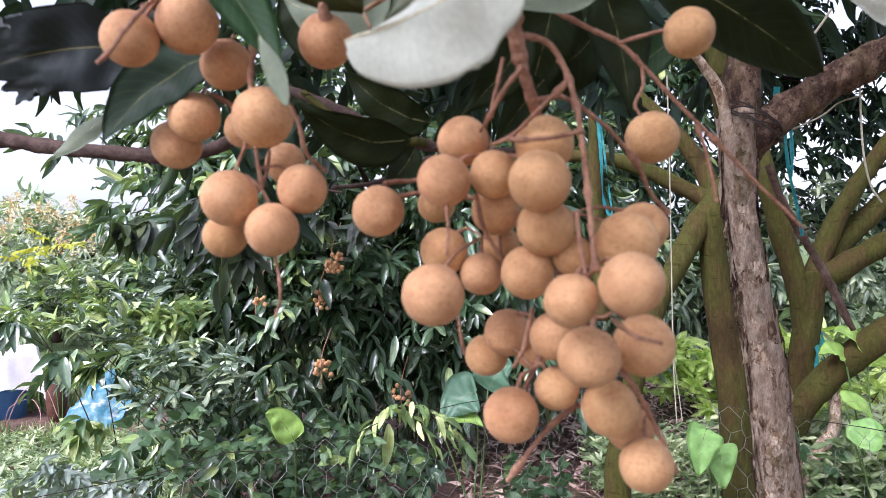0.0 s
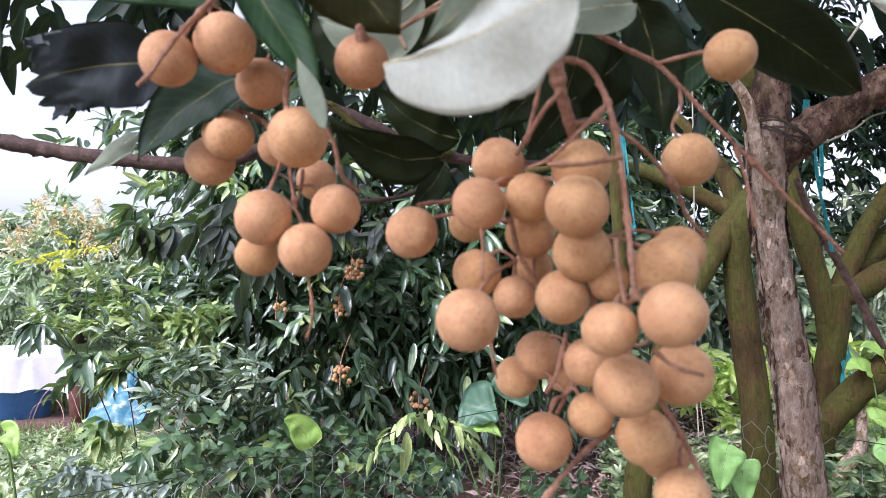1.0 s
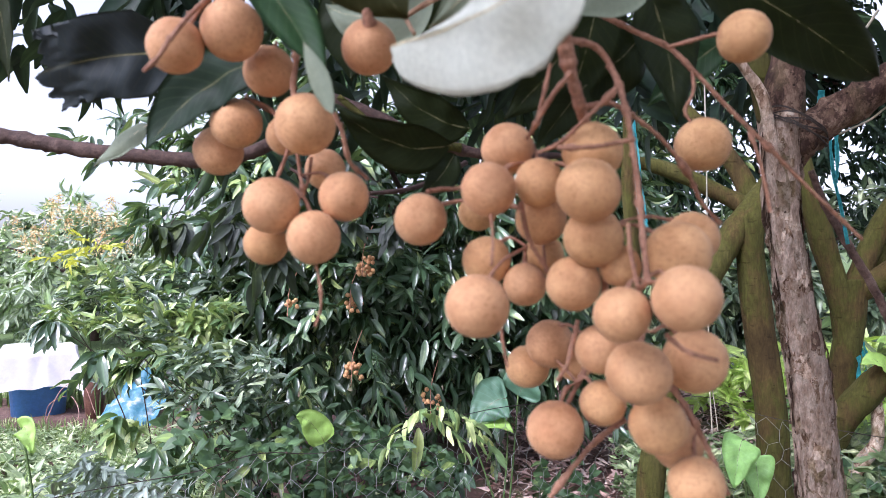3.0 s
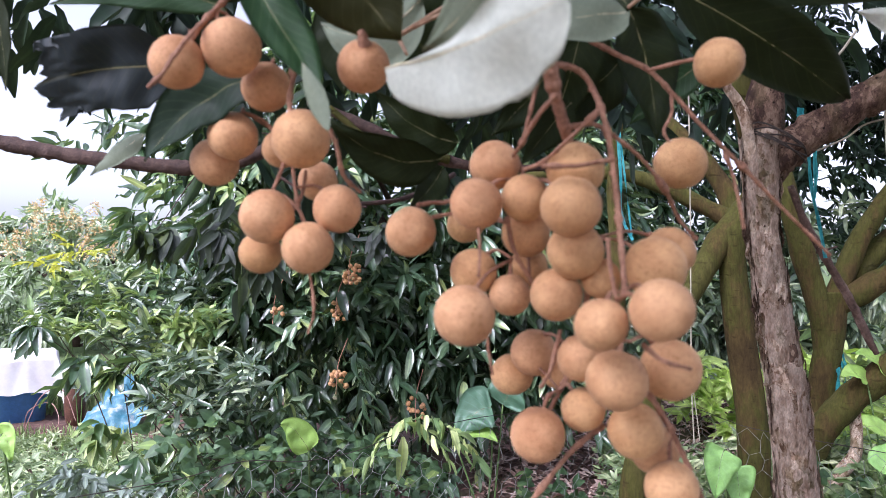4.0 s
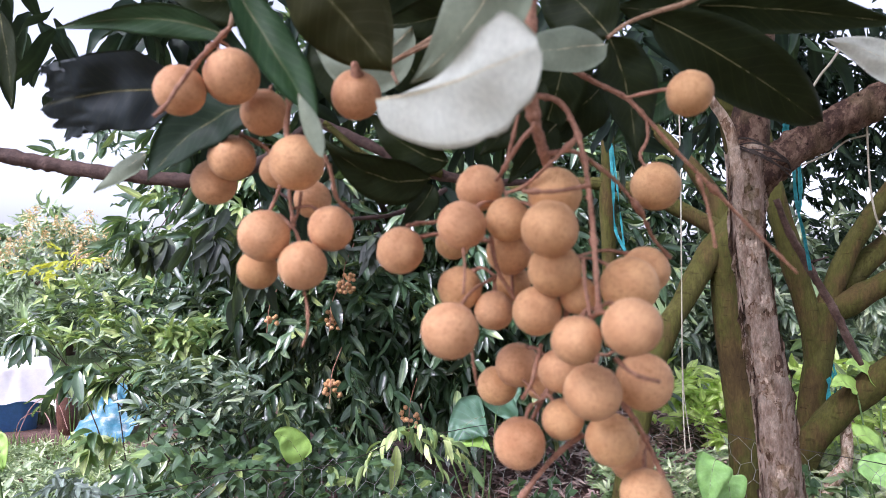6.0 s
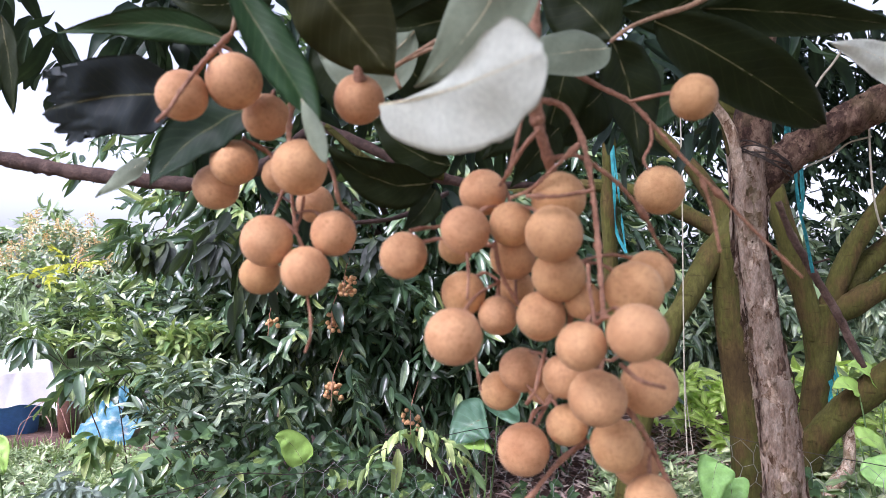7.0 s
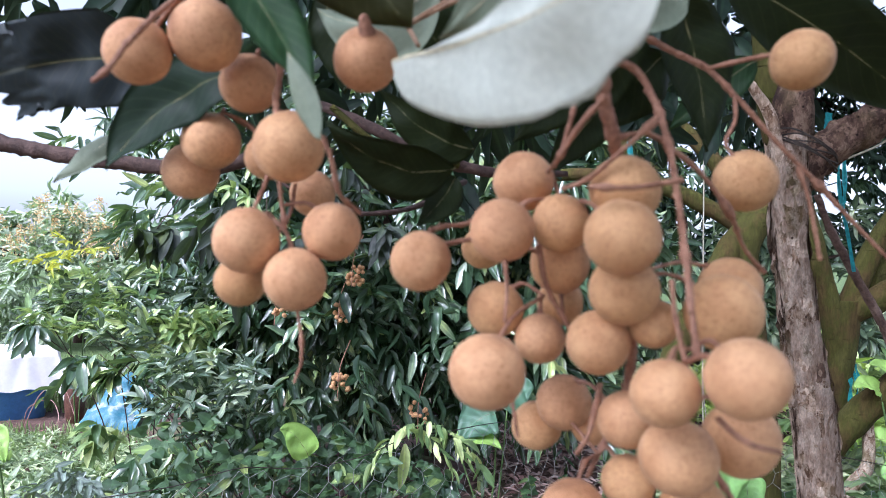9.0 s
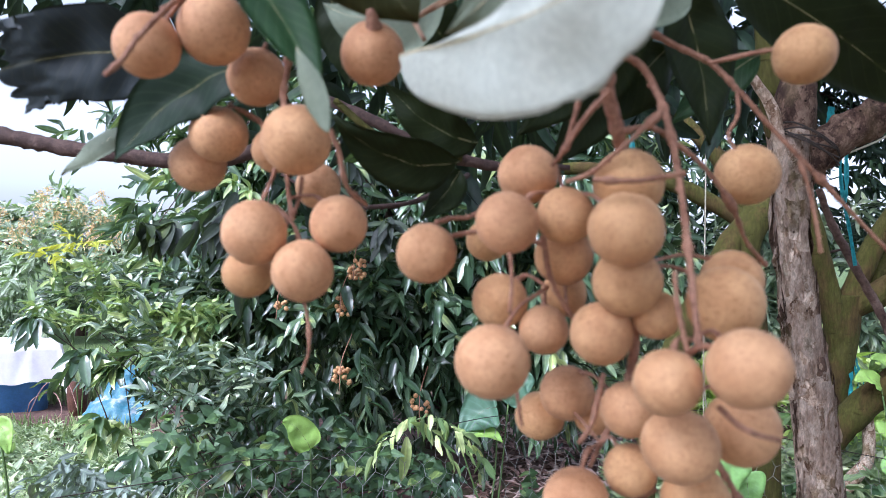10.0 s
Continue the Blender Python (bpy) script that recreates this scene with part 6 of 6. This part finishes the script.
bunch("hanging bunch of ripe round tan longan fruits on red-brown stalks", UPPER + LOWER, [
    ([(0.0230, 0.3679, 1.5523), (0.0321, 0.3384, 1.5442), (0.0345, 0.2953, 1.5187), (0.0329, 0.2817, 1.5065), (0.0316, 0.2711, 1.4695), (0.0307, 0.2720, 1.4464), (0.0342, 0.2776, 1.4308)], 0.0044, 0.0040),
    ([(0.0316, 0.2711, 1.4695), (0.0307, 0.2720, 1.4464), (0.0342, 0.2776, 1.4308), (0.0407, 0.2854, 1.4124), (0.0486, 0.3041, 1.3984), (0.0552, 0.3106, 1.3617), (0.0539, 0.3119, 1.3272), (0.0482, 0.3229, 1.2996), (0.0388, 0.3183, 1.2829)], 0.0040, 0.0012),
    ([(0.0314, 0.2743, 1.4387), (0.0416, 0.2804, 1.4397), (0.0505, 0.2848, 1.4352), (0.0566, 0.2796, 1.4167), (0.0586, 0.2705, 1.3920), (0.0586, 0.2596, 1.3639), (0.0577, 0.2484, 1.3416)], 0.0017, 0.0013),
    ([(0.0351, 0.2748, 1.4262), (0.0277, 0.2780, 1.4177), (0.0209, 0.2853, 1.4064), (0.0181, 0.2914, 1.4024)], 0.0014, 0.0010),
    ([(0.0276, 0.2825, 1.4319), (0.0249, 0.2829, 1.4200), (0.0222, 0.2852, 1.4096)], 0.0011, 0.0010),
    ([(0.0529, 0.2734, 1.4187), (0.0416, 0.2756, 1.4081), (0.0309, 0.2838, 1.3987), (0.0233, 0.2888, 1.3961)], 0.0012, 0.0010),
    ([(0.0273, 0.2619, 1.3935), (0.0415, 0.2582, 1.3931), (0.0554, 0.2583, 1.3956)], 0.0012, 0.0012),
    ([(0.0409, 0.2834, 1.4134), (0.0535, 0.2885, 1.4162), (0.0673, 0.2990, 1.4113), (0.0802, 0.3065, 1.4031), (0.0939, 0.3153, 1.3896), (0.1031, 0.3240, 1.3763), (0.1134, 0.3285, 1.3662)], 0.0013, 0.0010),
    ([(0.0537, 0.2605, 1.3639), (0.0537, 0.2559, 1.3518), (0.0540, 0.2484, 1.3404)], 0.0011, 0.0010),
    ([(0.0022, 0.2844, 1.3694), (0.0027, 0.2798, 1.3588), (0.0022, 0.2802, 1.3483)], 0.0010, 0.0009),
    ([(-0.0253, 0.2955, 1.3804), (-0.0198, 0.3135, 1.3830), (-0.0113, 0.3236, 1.3849), (0.0007, 0.3335, 1.3925), (0.0111, 0.3234, 1.4006)], 0.0013, 0.0012),
    ([(0.0054, 0.3056, 1.3389), (0.0072, 0.3065, 1.3162), (0.0095, 0.3071, 1.3015)], 0.0010, 0.0008),
    ([(0.0569, 0.2444, 1.3423), (0.0605, 0.2444, 1.3417), (0.0649, 0.2466, 1.3401)], 0.0013, 0.0012),
    ([(0.0569, 0.2444, 1.3423), (0.0554, 0.2484, 1.3400), (0.0550, 0.2546, 1.3364)], 0.0013, 0.0012),
    ([(0.0651, 0.2523, 1.3226), (0.0702, 0.2495, 1.3176), (0.0754, 0.2477, 1.3152), (0.0826, 0.2499, 1.3132)], 0.0012, 0.0010),
    ([(0.0424, 0.3119, 1.3214), (0.0389, 0.3073, 1.3107), (0.0365, 0.3056, 1.3025), (0.0327, 0.3078, 1.2951)], 0.0014, 0.0012),
    ([(0.0641, 0.3141, 1.2755), (0.0546, 0.3172, 1.2675), (0.0444, 0.3174, 1.2573), (0.0302, 0.3199, 1.2377)], 0.0018, 0.0014),
    ([(0.0774, 0.3034, 1.3004), (0.0891, 0.3013, 1.2817), (0.0968, 0.3000, 1.2657), (0.1045, 0.2988, 1.2473)], 0.0017, 0.0013),
    ([(0.0583, 0.2770, 1.3255), (0.0657, 0.2878, 1.3085), (0.0760, 0.3038, 1.2893), (0.0843, 0.3096, 1.2712)], 0.0016, 0.0014),
    ([(0.0158, 0.2994, 1.3755), (0.0186, 0.3000, 1.3615), (0.0247, 0.3055, 1.3502), (0.0337, 0.3111, 1.3386)], 0.0015, 0.0012),
], [(0.0494, 0.3095, 1.3904), (0.0543, 0.3105, 1.3646), (0.0544, 0.3093, 1.3446), (0.0539, 0.3119, 1.3272), (0.0504, 0.3176, 1.3092), (0.0434, 0.3201, 1.2913), (0.0245, 0.3039, 1.3927), (0.0164, 0.3095, 1.3731), (0.0193, 0.3102, 1.3558), (0.0284, 0.3158, 1.3441), (0.0601, 0.2614, 1.3419), (0.0685, 0.2824, 1.3198), (0.0760, 0.3034, 1.2976), (0.0885, 0.3143, 1.2814), (0.0957, 0.3098, 1.2713)])

RIGHT = [
    (0.1143, 0.3004, 1.4471, 0.0119),
    (0.1072, 0.3329, 1.405, 0.0139),
]
bunch("two tan longan fruits on a long bare red-brown stalk", RIGHT, [
    ([(0.0546, 0.3414, 1.4755), (0.0657, 0.3417, 1.4704), (0.0790, 0.3422, 1.4635), (0.0933, 0.3388, 1.4546), (0.1047, 0.3355, 1.4412), (0.1211, 0.3345, 1.4222), (0.1382, 0.3355, 1.4053), (0.1608, 0.3387, 1.3833), (0.1879, 0.3431, 1.3585)], 0.0019, 0.0010),
    ([(0.0926, 0.3388, 1.4549), (0.1026, 0.3280, 1.4551), (0.1097, 0.3112, 1.4529)], 0.0012, 0.0012),
    ([(0.1034, 0.3355, 1.4421), (0.1032, 0.3339, 1.4314), (0.0986, 0.3322, 1.4218), (0.1009, 0.3285, 1.4142)], 0.0011, 0.0010),
    ([(0.1304, 0.3351, 1.4121), (0.1351, 0.3357, 1.3985), (0.1382, 0.3362, 1.3853), (0.1407, 0.3368, 1.3726)], 0.0011, 0.0012),
], None)

LEFT = [
    (-0.0986, 0.3064, 1.3758, 0.0134),
    (-0.1083, 0.3289, 1.3588, 0.0114),
    (-0.0786, 0.3053, 1.3608, 0.0128),
    (-0.0657, 0.3118, 1.38, 0.0122),
    (-0.0823, 0.3063, 1.413, 0.0146),
    (-0.1011, 0.3409, 1.4143, 0.0107),
    (-0.0942, 0.3994, 1.4042, 0.0126),
    (-0.1372, 0.293, 1.4464, 0.0128),
    (-0.1142, 0.3001, 1.4554, 0.0144),
    (-0.1054, 0.3267, 1.4436, 0.0129),
    (-0.1298, 0.3481, 1.4225, 0.014),
    (-0.1447, 0.3614, 1.4103, 0.014),
]
bunch("smaller hanging bunch of tan longan fruits among leaves", LEFT, [
    ([(-0.1167, 0.3031, 1.4812), (-0.1250, 0.2964, 1.4679), (-0.1257, 0.2809, 1.4551), (-0.1254, 0.2634, 1.4403), (-0.1283, 0.2578, 1.4305), (-0.1318, 0.2549, 1.4251)], 0.0015, 0.0010),
    ([(-0.1198, 0.3012, 1.4776), (-0.1214, 0.3004, 1.4715), (-0.1201, 0.2985, 1.4672)], 0.0011, 0.0010),
    ([(-0.0696, 0.3464, 1.5472), (-0.1019, 0.3118, 1.5210), (-0.1129, 0.3055, 1.4974), (-0.1002, 0.3187, 1.4723), (-0.0893, 0.3148, 1.4500), (-0.0891, 0.3104, 1.4327), (-0.0873, 0.3058, 1.4238)], 0.0017, 0.0015),
    ([(-0.0636, 0.2816, 1.4130), (-0.0605, 0.2840, 1.4040), (-0.0589, 0.2904, 1.3934), (-0.0533, 0.3028, 1.3873)], 0.0012, 0.0010),
    ([(-0.0899, 0.3195, 1.4045), (-0.0882, 0.3180, 1.3924), (-0.0861, 0.3174, 1.3820)], 0.0011, 0.0010),
    ([(-0.0920, 0.3115, 1.4020), (-0.0938, 0.3078, 1.3943), (-0.0961, 0.3060, 1.3875)], 0.0011, 0.0010),
    ([(-0.0835, 0.3217, 1.4003), (-0.0855, 0.3222, 1.3883), (-0.0898, 0.3204, 1.3792), (-0.0939, 0.3226, 1.3732)], 0.0011, 0.0010),
    ([(-0.0789, 0.3108, 1.3482), (-0.0767, 0.3092, 1.3383), (-0.0764, 0.3086, 1.3283), (-0.0790, 0.3089, 1.3200)], 0.0009, 0.0007),
], [(-0.0919, 0.3202, 1.3851), (-0.0887, 0.3190, 1.3910), (-0.0913, 0.3155, 1.4293), (-0.1001, 0.3194, 1.4543), (-0.1231, 0.3447, 1.4352), (-0.1214, 0.3293, 1.4476), (-0.1224, 0.3062, 1.4756)])

SINGLE = [
    (-0.0517, 0.3015, 1.4465, 0.0129),
]
bunch("single tan longan fruit on a short stub", SINGLE, [
    ([(-0.0501, 0.2923, 1.4535), (-0.0503, 0.2902, 1.4562), (-0.0507, 0.2891, 1.4578)], 0.0042, 0.0020),
    ([(-0.0500, 0.3050, 1.4625), (-0.0446, 0.3199, 1.4680), (-0.0394, 0.3496, 1.4776)], 0.0012, 0.0012),
], None)


def build_far_bunches():
    """Small bunches of fruit far off in the dark tree."""
    for far, n, spread in (((-0.561, 3.390, 1.291), 24, 0.050), ((-0.622, 3.376, 1.105), 22, 0.050), ((-0.617, 3.370, 0.747), 24, 0.050), ((-0.233, 3.554, 0.559), 14, 0.055), ((-0.937, 3.371, 1.095), 10, 0.034)):
        spot = Vector((0, 0, 1.355)).lerp(Vector(far), 0.96)
        fruits = []
        while len(fruits) < n:
            q = Vector((R.uniform(-0.85, 0.85), R.uniform(-0.8, 0.8), R.uniform(-1, 1)))
            c = Vector(spot) + q * spread
            if q.length < 1.15 and all((c - Vector(f[:3])).length > 0.0175 for f in fruits):
                fruits.append((c.x, c.y, c.z, R.uniform(0.0105, 0.0125)))
        s = Vector(spot)
        bunch("distant bunch of small brown longan fruits in dark leaves", fruits, [([s + Vector((0.03, 0.05, 0.2)), s + Vector((0.0, -0.05, 0.08)), s + Vector((0, -0.1, -0.05))], 0.003, 0.002)], None)


build_far_bunches()


def build_blossom():
    lv = Leaves(leaf_template(rows=2, bend=0.1))
    for _ in range(20):
        c = np.array((G.uniform(-6.3, -4.7), G.uniform(8.6, 9.0), G.uniform(1.25, 2.0)))
        for k in range(90):
            q = k / 90
            lv.add(c + G.normal(0, 0.075 * (1.1 - q), 3) + (0, 0, 0.22 * q), G.normal(0, 1, 3), G.normal(0, 1, 3), 0.035, 0.02)
    tagged(lv.mesh("blossom_sprays", BLOSSOM), "orange-yellow blossom sprays on distant trees", "blossom", kind="stuff")


build_blossom()
